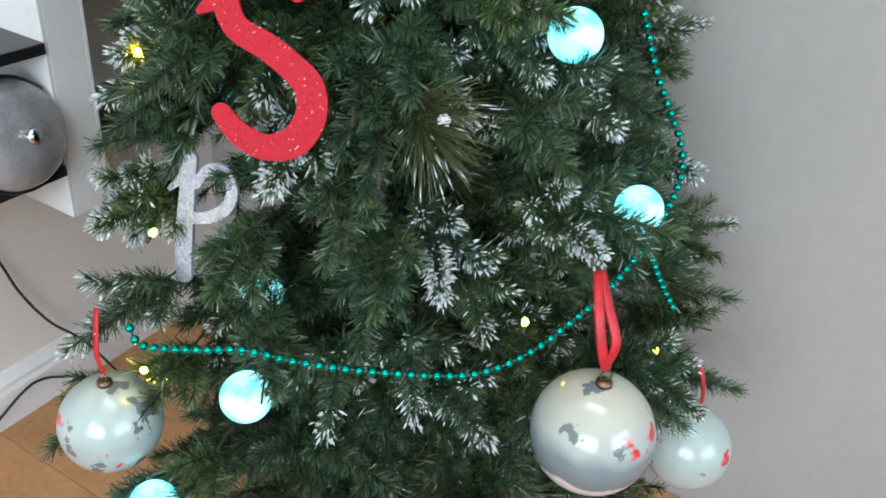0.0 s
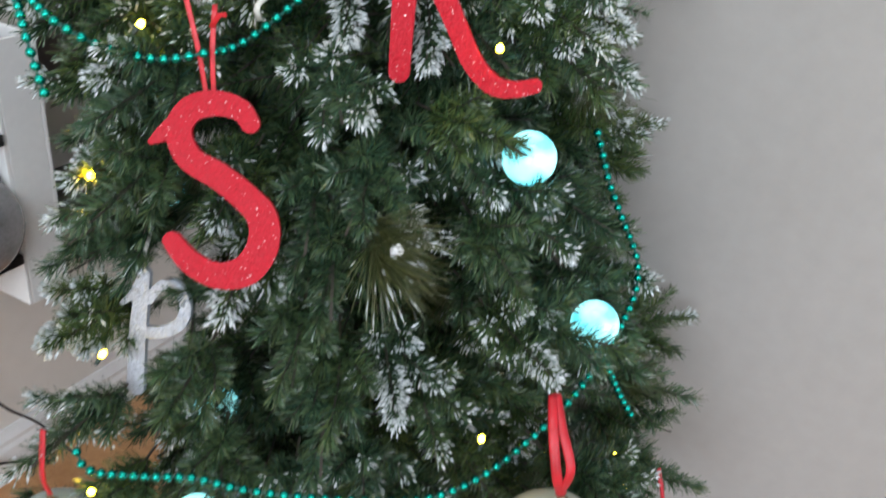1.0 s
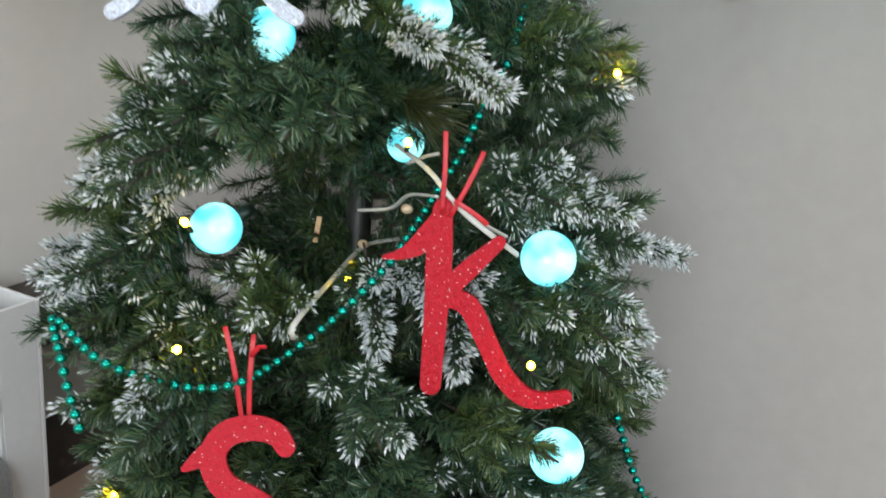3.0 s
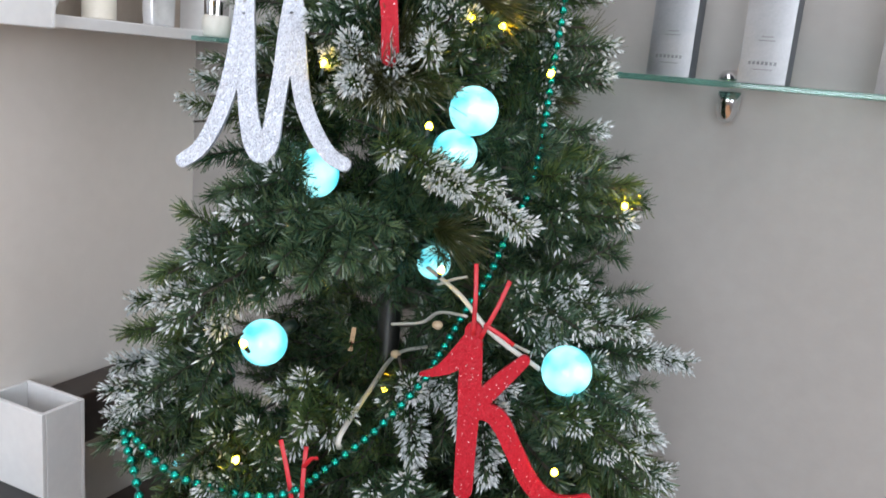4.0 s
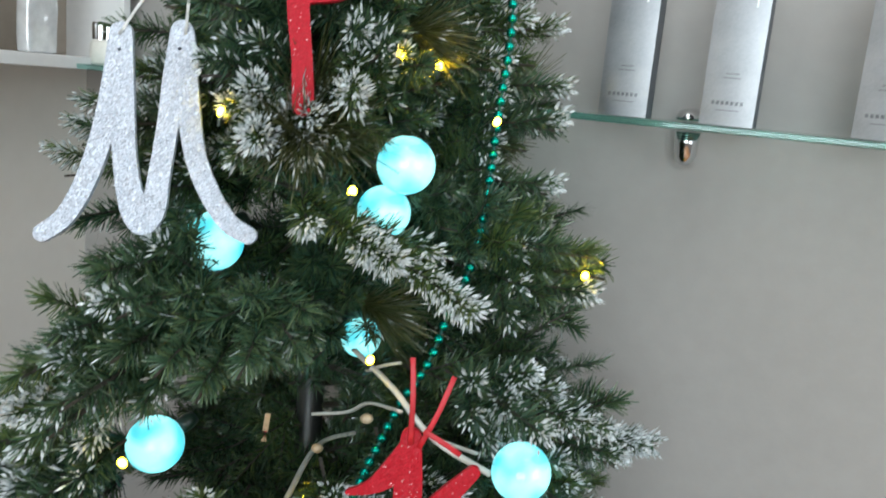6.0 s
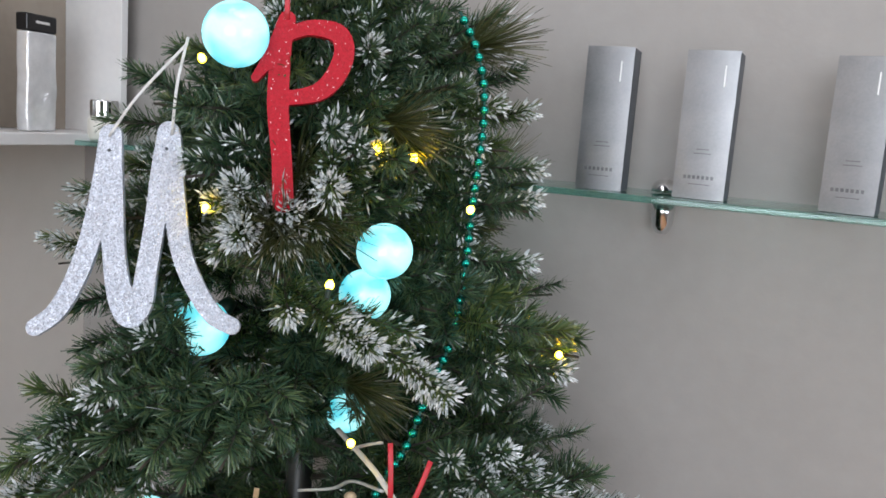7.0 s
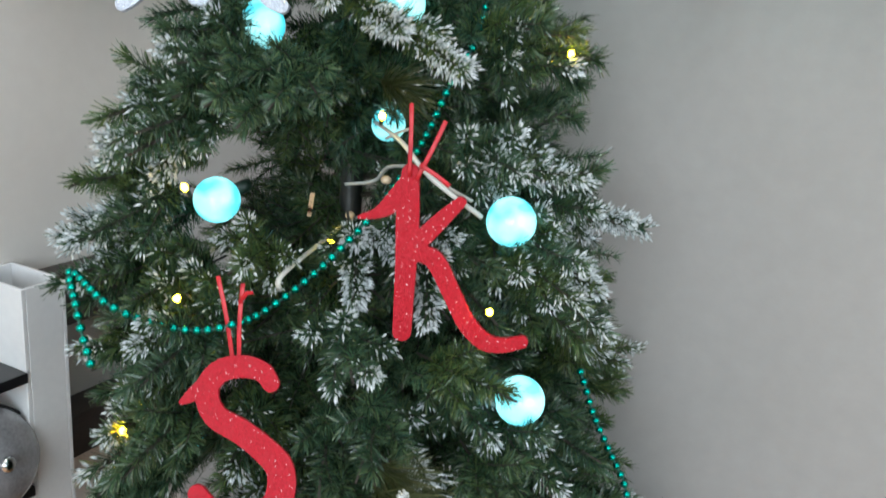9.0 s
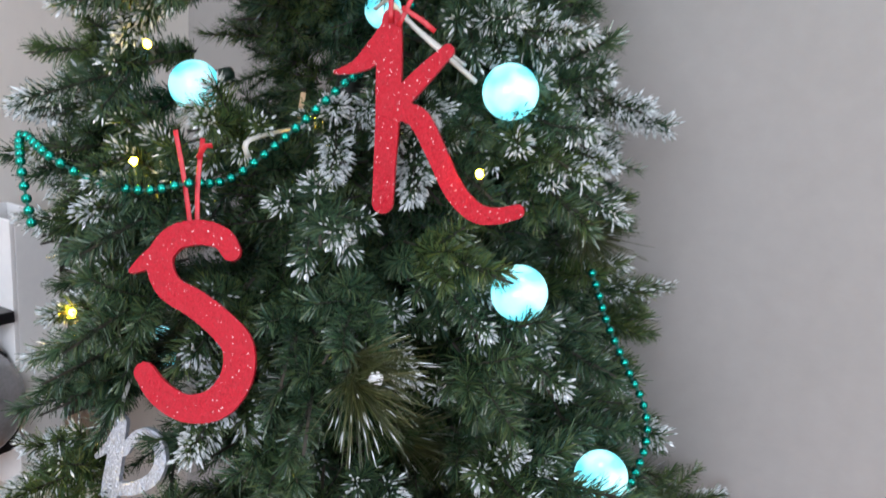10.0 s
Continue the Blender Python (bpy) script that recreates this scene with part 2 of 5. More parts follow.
def spline(points, step):
    """Points at even steps along a smooth line through the given ones."""
    p = [Vector(q) for q in points]
    p = [2 * p[0] - p[1]] + p + [2 * p[-1] - p[-2]]
    fine = []
    for a, b, c, d in zip(p, p[1:], p[2:], p[3:]):
        for k in range(24):
            t = k / 24
            fine.append(0.5 * ((2 * b) + (c - a) * t + (2 * a - 5 * b + 4 * c - d) * t * t + (3 * b - a - 3 * c + d) * t ** 3))
    fine.append(p[-2])
    out, left = [fine[0]], step
    for a, b in zip(fine, fine[1:]):
        length = (b - a).length
        while length >= left:
            a = a + (b - a) * (left / length)
            length = (b - a).length
            out.append(a)
            left = step
        left -= length
    return out


def tube(points, radius, sides=8, flat=1.0):
    """A round or flattened cord along a line of points."""
    bm = bmesh.new()
    rings = []
    side = Vector((1, 0, 0))
    for k, p in enumerate(points):
        d = (points[min(k + 1, len(points) - 1)] - points[max(k - 1, 0)]).normalized()
        side = (side - d * side.dot(d)).normalized() if abs(side.dot(d)) < 0.98 else d.orthogonal().normalized()
        up = d.cross(side)
        rings.append([bm.verts.new(p + radius * (side * math.cos(2 * math.pi * j / sides) + up * (flat * math.sin(2 * math.pi * j / sides)))) for j in range(sides)])
    for a, b in zip(rings, rings[1:]):
        for j in range(sides):
            bm.faces.new((a[j], a[(j + 1) % sides], b[(j + 1) % sides], b[j]))
    bm.faces.new(rings[0][::-1])
    bm.faces.new(rings[-1])
    return bm


def structure(name, bm, mat, label, category, m=ROOM):
    ob = part(name, bm, mat)
    ob.matrix_world = m
    return tagged(ob, label, category, kind="structure")


# ---- the room ----
T = 0.12
structure("wall_shelf_side", box(-T, ROOM_W + T, 0, T, FLOOR - 0.1, ROOM_H), WALL, "warm grey painted plaster wall behind the glass shelf", "wall")
structure("wall_cabinet_side", box(-T, 0, -ROOM_L - T, 0, FLOOR - 0.1, ROOM_H), LIT_WALL, "beige painted plaster wall with the white cabinets, lightened to stand for light", "wall")


def side_wall():
    """The unseen wall with the opening added for the side fill."""
    bm = bmesh.new()
    for y0, y1, z0, z1 in ((-ROOM_L - T, SIDE_Y0, FLOOR - 0.1, ROOM_H), (SIDE_Y1, 0, FLOOR - 0.1, ROOM_H),
                           (SIDE_Y0, SIDE_Y1, FLOOR - 0.1, WIN_Z0), (SIDE_Y0, SIDE_Y1, WIN_Z1, ROOM_H)):
        bmesh.ops.create_cube(bm, size=1.0, matrix=Matrix.LocRotScale((ROOM_W + T / 2, (y0 + y1) / 2, (z0 + z1) / 2), None, (T, y1 - y0, z1 - z0)))
    return bm


structure("wall_far_side", side_wall(), WALL, "warm grey painted wall with an unseen opening added for fill light", "wall")


def window_wall():
    """The wall with the window: four pieces round the opening, in one mesh."""
    bm = bmesh.new()
    for x0, x1, z0, z1 in ((0, WIN_X0, FLOOR - 0.1, ROOM_H), (WIN_X1, ROOM_W, FLOOR - 0.1, ROOM_H),
                           (WIN_X0, WIN_X1, FLOOR - 0.1, WIN_Z0), (WIN_X0, WIN_X1, WIN_Z1, ROOM_H)):
        bmesh.ops.create_cube(bm, size=1.0, matrix=Matrix.LocRotScale(((x0 + x1) / 2, -ROOM_L - T / 2, (z0 + z1) / 2), None, (x1 - x0, T, z1 - z0)))
    return bm


structure("wall_window_side", window_wall(), WALL, "warm grey painted wall with a wide window opening", "wall")
structure("ceiling", box(-T, ROOM_W + T, -ROOM_L - T, T, ROOM_H, ROOM_H + 0.1), CEILING, "flat white painted ceiling", "ceiling")


def ceiling_fill_panel():
    """Added fill panel, out of view, under the ceiling: a frame of four rails and a white diffuser."""
    top = thing("ceiling_fill_panel", "unseen white fill panel added under the ceiling", "ceiling light", ROOM @ pose(LIGHT_X, LIGHT_Y, ROOM_H, 0, 0, 0))
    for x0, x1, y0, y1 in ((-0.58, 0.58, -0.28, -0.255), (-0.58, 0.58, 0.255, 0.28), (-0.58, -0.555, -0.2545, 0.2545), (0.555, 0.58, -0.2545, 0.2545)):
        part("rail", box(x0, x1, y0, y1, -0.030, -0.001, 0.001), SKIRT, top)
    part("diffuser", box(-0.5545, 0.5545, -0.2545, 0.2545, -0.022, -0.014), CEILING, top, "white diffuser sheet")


floor = structure("floor", box(-T, ROOM_W + T, -ROOM_L - T, T, FLOOR - 0.1, FLOOR - 0.006), BLACK, "orange brown oak laminate floor", "floor")
ceiling_fill_panel()


def skirting(x0, y0, y1):
    """Moulded board: a plain face with a rounded, stepped top."""
    bm = bmesh.new()
    prof = [(0.0, 0.0), (0.015, 0.0), (0.015, 0.062), (0.012, 0.070), (0.012, 0.078), (0.007, 0.088), (0.004, 0.095), (0.0, 0.095)]
    ends = [[bm.verts.new((x0 + d, y, FLOOR + h)) for d, h in prof] for y in (y0, y1)]
    n = len(prof)
    for k in range(n):
        bm.faces.new((ends[0][k], ends[0][(k + 1) % n], ends[1][(k + 1) % n], ends[1][k]))
    bm.faces.new(ends[0])
    bm.faces.new(ends[1][::-1])
    bmesh.ops.recalc_face_normals(bm, faces=bm.faces[:])
    return structure("baseboard", bm, SKIRT, "white moulded skirting board along the wall", "skirting board")


skirting(0.0, -ROOM_L, -0.002)

# ---- on the shelf wall: glass shelf, clamps and boxes ----
SHELF_Z = 1.226


def glass_shelf():
    top = thing("glass_shelf", "clear glass wall shelf with green polished edges", "shelf", ROOM)
    pane = part("glass_pane", box(0.066, 1.80, -0.122, -0.004, SHELF_Z - 0.0065, SHELF_Z, 0.0012), GLASS_EDGE, top)
    pane.visible_shadow = False
    return top


def shelf_clamp(x):
    """Chrome bracket: a domed jaw over the glass, a long rounded tongue under it."""
    top = thing("shelf_clamp", "polished chrome clamp holding up the glass shelf", "bracket", ROOM @ pose(x, 0, SHELF_Z), "shelf clamps")
    bm = lathe([(0.0, 0.014), (0.006, 0.0135), (0.011, 0.011), (0.0135, 0.006), (0.0138, 0.0015), (0.0, 0.0015)], 24)
    bmesh.ops.transform(bm, matrix=Matrix.Diagonal((1, 2.3, 1, 1)), verts=bm.verts[:])
    part("upper_jaw", bm, CHROME, top, smooth=True, m=pose(0, -0.033, 0))
    bm = lathe([(0.0, -0.046), (0.005, -0.045), (0.009, -0.041), (0.0115, -0.034), (0.0125, -0.022), (0.013, -0.0105), (0.0, -0.0105)], 24)
    bmesh.ops.transform(bm, matrix=Matrix.Diagonal((1, 1.6, 1, 1)), verts=bm.verts[:])
    part("lower_jaw", bm, CHROME, top, smooth=True, m=pose(0, -0.024, 0))
    return top


def product_box(x0, x1, turn, label):
    w, d, h = x1 - x0, 0.036, 0.143
    top = thing("product_box", label, "box", ROOM @ pose((x0 + x1) / 2, -0.098, SHELF_Z + 0.0005, 0, 0, turn), "silver boxes on the glass shelf")
    bm = bmesh.new()
    cols, rows = 12, 8

    def swell(u, v):          # the card bulges a little between its edges
        return -0.0004 - 0.0005 * (1 - (2 * u - 1) ** 2)

    grid = [[bm.verts.new((-w / 2 + w * i / cols, swell(i / cols, j / rows), h * j / rows)) for i in range(cols + 1)] for j in range(rows + 1)]
    for j in range(rows):
        for i in range(cols):
            bm.faces.new((grid[j][i], grid[j][i + 1], grid[j + 1][i + 1], grid[j + 1][i]))
    edge = grid[0] + [r[-1] for r in grid[1:]] + grid[-1][-2::-1] + [r[0] for r in grid[-2:0:-1]]
    back = [bm.verts.new((v.co.x, 0.0005, v.co.z)) for v in edge]
    for k in range(len(edge)):
        n = (k + 1) % len(edge)
        bm.faces.new((edge[n], edge[k], back[k], back[n]))
        bm.edges.get((edge[k], edge[n])).smooth = False
    bm.faces.new(back[::-1])
    bmesh.ops.recalc_face_normals(bm, faces=bm.faces[:])
    front = part("front_panel", bm, SILVER_CARD, top, "brushed silver foil front")
    front.data.polygons.foreach_set("use_smooth", [k < cols * rows for k in range(len(front.data.polygons))])
    part("carton", box(-w / 2 + 0.0004, w / 2 + 0.0002, 0.0006, d, 0, h - 0.0006, 0.0008), DARK_CARD, top, "dark slate blue carton")
    for k in range(7):
        x = -0.0155 + 0.0043 * k
        part("text_mark", box(x, x + 0.0028, -0.0013, -0.0007, 0.0195, 0.0229), INK, top)
    for width, z in ((0.016, 0.0440), (0.012, 0.0480), (0.020, 0.0140)):
        part("text_line", box(-width / 2, width / 2, -0.0012, -0.0007, z, z + 0.0008), INK, top)
    part("emblem", box(w / 2 - 0.0125, w / 2 - 0.0112, -0.0015, -0.0006, h - 0.034, h - 0.014), WHITE, top, "small pale vertical mark")
    return top


glass_shelf()
for x in (0.22, 0.826, 1.46):
    shelf_clamp(x)
product_box(0.742, 0.789, -2, "tall slim silver foil carton standing on the glass shelf")
product_box(0.839, 0.888, -5, "tall slim silver foil carton beside the chrome clamp")
product_box(0.972, 1.020, -13, "tall slim silver foil carton turned slightly sideways")
product_box(1.062, 1.110, -14, "tall slim silver foil carton at the end of the row")

FROSTED = mottle(material("frosted_glass", (0.75, 0.74, 0.68), 0.35), (0.62, 0.61, 0.55), (0.76, 0.75, 0.69), 40, 3)


def cream_jar():
    top = thing("cream_jar", "squat frosted glass jar with a ribbed silver cap", "jar", ROOM @ pose(0.110, -0.080, SHELF_Z + 0.0005))
    part("jar_body", lathe([(0.0, 0.0), (0.018, 0.0), (0.0205, 0.003), (0.0205, 0.026), (0.017, 0.031), (0.0, 0.031)], 32), FROSTED, top, smooth=True)
    bm = lathe([(0.0, 0.031), (0.0175, 0.031), (0.0178, 0.05), (0.0165, 0.052), (0.0, 0.052)], 36)
    for v in bm.verts:
        r = math.hypot(v.co.x, v.co.y)
        if r > 0.017:
            k = 1 - 0.045 * (round(math.atan2(v.co.y, v.co.x) / (2 * math.pi) * 36) % 2)
            v.co.x, v.co.y = v.co.x * k, v.co.y * k
    part("cap", bm, CHROME, top, "ribbed silver cap")
    return top


cream_jar()


# ---- on the cabinet wall: open wall cabinet and its contents ----
def wall_cabinet():
    top = thing("wall_cabinet", "white lacquered open wall cabinet with a closed bay", "cabinet", ROOM)
    d, z0, z1 = 0.102, 1.219, 1.56
    part("bottom_board", box(0.002, d, -0.78, -0.028, z0, z0 + 0.015, 0.0012), WHITE, top)
    part("top_board", box(0.002, d, -0.78, -0.028, z1 - 0.014, z1, 0.0012), WHITE, top)
    part("end_panel", box(0.002, d, -0.042, -0.030, z0 + 0.0152, z1 - 0.0142, 0.001), WHITE, top)
    part("divider", box(0.002, d, -0.358, -0.346, z0 + 0.0152, z1 - 0.0142, 0.001), WHITE, top)
    part("end_panel", box(0.002, d, -0.78, -0.768, z0 + 0.0152, z1 - 0.0142, 0.001), WHITE, top)
    # added sheet; its colour holds the shade at the back of the bay
    part("back_panel", box(0.0025, 0.0060, -0.3455, -0.0425, z0 + 0.0155, z1 - 0.0145), BAY_SHADE, top, "beige sheet darkened for the shade in the open bay")
    door = part("door", box(d + 0.002, d + 0.016, -0.78, -0.3595, z0 - 0.002, z1, 0.0015), WHITE, top, "plain white cabinet door")
    part("door_edge", box(d + 0.0165, d + 0.0172, -0.365, -0.361, z0, z1 - 0.002, 0.0002), WHITE, door)
    return top


wall_cabinet()
YELLOW = mottle(material("yellow_plastic", (0.85, 0.55, 0.04), 0.32), (0.80, 0.48, 0.03), (0.9, 0.62, 0.06), 25, 3, 0.03, 150)
CREAM = mottle(material("cream_plastic", (0.8, 0.76, 0.66), 0.4), (0.74, 0.70, 0.60), (0.83, 0.79, 0.69), 25, 3, 0.03, 150)
FILM = mottle(material("pearl_packet_film", (0.8, 0.81, 0.82), 0.16, 0.35), (0.70, 0.71, 0.73), (0.92, 0.93, 0.94), 55, 5, 0.5, 60)
CHINA = mottle(material("white_china", (0.78, 0.76, 0.72), 0.25), (0.72, 0.70, 0.66), (0.8, 0.78, 0.74), 30, 3)


def squeeze_tube(x, y, z):
    """Tube standing on its cap: round below, flattened to a crimped end above."""
    top = thing("squeeze_tube", "yellow and white cosmetic tube standing on its cap", "tube", ROOM @ pose(x, y, z, 0, 0, 12))
    part("cap", lathe([(0.0, 0.0), (0.0205, 0.0), (0.021, 0.002), (0.021, 0.026), (0.019, 0.028), (0.0, 0.028)], 32), CREAM, top, "cream cap", True)

    def body(za, zb, mat, label):
        bm = bmesh.new()
        rings = []
        for k in range(13):
            f = (za + (zb - za) * k / 12)
            s = min(1.0, max(0.0, (f - 0.028) / 0.15))
            rx, ry = 0.0205 + 0.015 * s, 0.0205 * (1 - s) + 0.0018
            wave = 0.005 * min(1.0, max(0.0, (f - 0.028) / 0.012)) * min(1.0, (0.178 - f) / 0.05)
            rings.append([bm.verts.new((ry * math.cos(a), rx * math.sin(a), f + wave * math.sin(2 * a + 0.6))) for a in [2 * math.pi * j / 28 for j in range(28)]])
        for a, b in zip(rings, rings[1:]):
            for j in range(28):
                bm.faces.new((a[j], a[(j + 1) % 28], b[(j + 1) % 28], b[j]))
        if zb > 0.17:
            bm.faces.new(rings[-1])
        part("tube_body", bm, mat, top, label, True)

    body(0.0280, 0.040, CREAM, "white lower part with a swirl")
    body(0.0400, 0.050, YELLOW, "yellow swirl")
    body(0.0500, 0.066, CREAM, "white wave")
    body(0.0660, 0.178, YELLOW, "bright yellow upper part")
    return top


def foil_packet(x, y, z):
    top = thing("foil_packet", "clear and silver packet with a dark printed top", "packet", ROOM @ pose(x, y, z, 0, 0, 8))
    bm = box(-0.009, 0.009, -0.026, 0.026, 0, 0.120, 0.003)
    bmesh.ops.subdivide_edges(bm, edges=[e for e in bm.edges if e.calc_length() > 0.03], cuts=6)
    for v in bm.verts:
        v.co.x += 0.002 * noise.noise(Vector((v.co.y * 60, v.co.z * 45, 3 * v.co.x)))
    part("pouch", bm, FILM, top, "crinkled pearly film", True)
    part("header", box(-0.0085, 0.0085, -0.0262, 0.0262, 0.1205, 0.141, 0.002), BLACK, top, "dark grey printed header")
    part("text_line", box(0.0086, 0.0089, -0.012, 0.012, 0.130, 0.133), WHITE, top)
    return top


def china_cup(x, y, z):
    top = thing("china_cup", "white china cup with a looped handle", "cup", ROOM @ pose(x, y, z, 0, 0, 75))
    part("cup_body", lathe([(0.0, 0.0), (0.014, 0.0), (0.016, 0.003), (0.022, 0.02), (0.025, 0.045), (0.0262, 0.062), (0.0245, 0.062), (0.0225, 0.043), (0.018, 0.012), (0.0, 0.006)], 36), CHINA, top, smooth=True)
    ring = [Vector((0.023 + 0.014 * math.sin(a), 0, 0.034 + 0.015 * math.cos(a))) for a in [math.pi * k / 12 for k in range(13)]]
    part("handle", tube(ring, 0.0024, 8), CHINA, top, smooth=True)
    return top


squeeze_tube(0.070, -0.255, 1.2345)
foil_packet(0.072, -0.153, 1.2345)
china_cup(0.034, -0.312, 1.2345)


# ---- below: white column with black shelves, smoked dome, dark ledge ----
def column_unit():
    top = thing("column_shelf_unit", "white hollow column with black shelves fixed on the wall", "shelf unit", ROOM)
    x0, x1, y0, y1, z0, z1, w = 0.002, 0.110, -0.382, -0.316, 0.372, 0.743, 0.006
    part("side_panel", box(x0, x1, y0, y0 + w, z0, z1, 0.001), WHITE, top)
    part("side_panel", box(x0, x1, y1 - w, y1, z0, z1, 0.001), WHITE, top)
    part("front_panel", box(x1 - w, x1, y0 + w + 0.0003, y1 - w - 0.0003, z0, z1, 0.001), WHITE, top)
    part("back_panel", box(x0, x0 + w, y0 + w + 0.0003, y1 - w - 0.0003, z0, z1, 0.001), WHITE, top)
    part("bottom_panel", box(x0 + w, x1 - w, y0 + w, y1 - w, z0, z0 + w), WHITE, top)
    part("upper_shelf", box(x0, x1 + 0.004, -0.95, y0 - 0.0004, 0.613, 0.628, 0.0012), BLACK, top, "glossy black shelf board")
    part("lower_shelf", box(x0, x1 + 0.004, -0.95, y0 - 0.0004, 0.441, 0.456, 0.0012), BLACK, top, "glossy black shelf board")
    return top


column_unit()
SMOKE = mottle(material("smoked_plastic", (0.3, 0.29, 0.3), 0.08, spec=0.9), (0.17, 0.165, 0.17), (0.34, 0.33, 0.34), 16, 4, 0.0, 40, (0.04, 0.12))
SMOKE.node_tree.nodes["Principled BSDF"].inputs["Coat Weight"].default_value = 0.6


def smoked_dome():
    """Round shallow hood leaning on the wall between the black shelves."""
    top = thing("dome_hood", "smoked grey plastic dome with a black rim", "hood", ROOM @ pose(0.100, -0.442, 0.5180, 0, 74, 0))
    prof = [(0.0, 0.040), (0.027, 0.038), (0.049, 0.032), (0.064, 0.021), (0.071, 0.009), (0.0725, 0.0)]
    bm = lathe(prof + [(r - 0.003, z - 0.002) for r, z in prof[::-1][:-1]] + [(0.0, 0.037)], 48)
    part("dome", bm, SMOKE, top, smooth=True)
    ring = [(0.071, -0.004), (0.0755, -0.004), (0.0765, 0.0), (0.0755, 0.004), (0.0715, 0.004), (0.071, -0.004)]
    part("rim", lathe(ring[:-1], 48), BLACK, top, "black rim")
    part("knob", lathe([(0.0, 0.056), (0.008, 0.055), (0.011, 0.050), (0.009, 0.044), (0.006, 0.039), (0.0, 0.039)], 24), CHROME, top, "small steel knob", True)
    return top


smoked_dome()
LEDGE = mottle(material("dark_stained_board", (0.03, 0.022, 0.018), 0.4), (0.02, 0.015, 0.013), (0.045, 0.033, 0.026), 14, 5, 0.1, 200)
ledge = thing("wall_ledge", "dark stained box ledges running to the corner", "ledge", ROOM)
part("upper_board", box(0.002, 0.062, -0.3155, -0.03, 0.648, 0.722, 0.002), LEDGE, ledge)
part("lower_board", box(0.002, 0.062, -0.3155, -0.03, 0.430, 0.500, 0.002), LEDGE, ledge)


def loose_cable(points, label):
    ob = part("cable", tube(spline(points, 0.008), 0.0022, 8), BLACK_CABLE, smooth=True)
    ob.matrix_world = ROOM
    return tagged(ob, label, "cable", "loose cables")


loose_cable([(0.008, -0.50, 0.42), (0.010, -0.450, 0.300), (0.012, -0.428, 0.226), (0.018, -0.394, 0.151), (0.022, -0.343, 0.080), (0.05, -0.31, 0.0035)],
            "black cable sagging down the wall to the floor")
loose_cable([(0.035, -0.66, 0.0035), (0.026, -0.54, 0.025), (0.024, -0.464, 0.058), (0.024, -0.428, 0.058), (0.024, -0.39, 0.035), (0.035, -0.34, 0.0035)],
            "black cable humped over the skirting by the floor")


# ---- the tree ----
AXIS = Vector((-0.057, 0.88, 0.0))
PROFILE = ((0.05, 0.50), (0.2, 0.50), (0.4, 0.47), (0.55, 0.42), (0.7, 0.38), (0.85, 0.34), (0.95, 0.315), (1.1, 0.265), (1.24, 0.21), (1.36, 0.155), (1.5, 0.085), (1.6, 0.03))
FRONT = Vector((0.05, 0.0, 1.10))          # about the mean camera place; limbs are cut back to fit its view


def girth(z):
    return float(np.interp(z, [a for a, b in PROFILE], [b for a, b in PROFILE]))


class Buffer:
    def __init__(self):
        self.v, self.f, self.m, self.n = [], [], [], 0

    def add(self, verts, faces, mat):
        self.v.append(verts)
        self.f.append(faces + self.n)
        self.m += [mat] * len(faces)
        self.n += len(verts)


def unit(a):
    return a / np.linalg.norm(a, axis=-1, keepdims=True)


def strips(buf, base, way, length, width, mat, blunt=True):
    """Thin cut strips of foil with narrow blunt ends, or drawn to a point."""
    n = len(base)
    side = unit(np.cross(way, np.random.normal(size=(n, 3)))) * width[:, None]
    end = base + way * length[:, None]
    if blunt:
        v = np.stack([base - side * 0.8, base + side * 0.8, end + side * 0.55, end - side * 0.55], 1)
        i = 4 * np.arange(n)[:, None]
        buf.add(v.reshape(-1, 3), np.concatenate([i + np.array([[0, 1, 2]]), i + np.array([[0, 2, 3]])]), mat)
    else:
        v = np.stack([base - side, base + side, end], 1)
        buf.add(v.reshape(-1, 3), 3 * np.arange(n)[:, None] + np.array([[0, 1, 2]]), mat)


def lumps(buf, base, way, length, width, mat):
    """Three-sided crusts of white flock round the needle ends."""
    n = len(base)
    side = unit(np.cross(way, np.random.normal(size=(n, 3))))
    other = np.cross(way, side)
    v = np.empty((n, 4, 3))
    for k in range(3):
        a = 2 * math.pi * k / 3
        v[:, k] = base + way * (length * 0.45)[:, None] + width[:, None] * (math.cos(a) * side + math.sin(a) * other)
    v[:, 3] = base + way * length[:, None]
    low = np.concatenate([v[:, :3], base[:, None]], 1)
    i = 4 * np.arange(n)[:, None]
    buf.add(v.reshape(-1, 3), np.concatenate([i + np.array([[a, b, 3]]) for a, b in ((0, 1), (1, 2), (2, 0))]), mat)
    buf.add(low.reshape(-1, 3), np.concatenate([i + np.array([[b, a, 3]]) for a, b in ((0, 1), (1, 2), (2, 0))]), mat)


def stick(buf, a, b, r0, r1, mat):
    d = unit(b - a)
    s = unit(np.cross(d, [0.31, 0.17, 0.93]))
    o = np.cross(d, s)
    ring = np.array([[math.cos(t), math.sin(t)] for t in (0, 2.094, 4.189)])
    v = np.concatenate([a + r0 * (ring @ np.array([s, o])), b + r1 * (ring @ np.array([s, o]))])
    buf.add(v, np.array([[0, 1, 4], [0, 4, 3], [1, 2, 5], [1, 5, 4], [2, 0, 3], [2, 3, 5]]), mat)


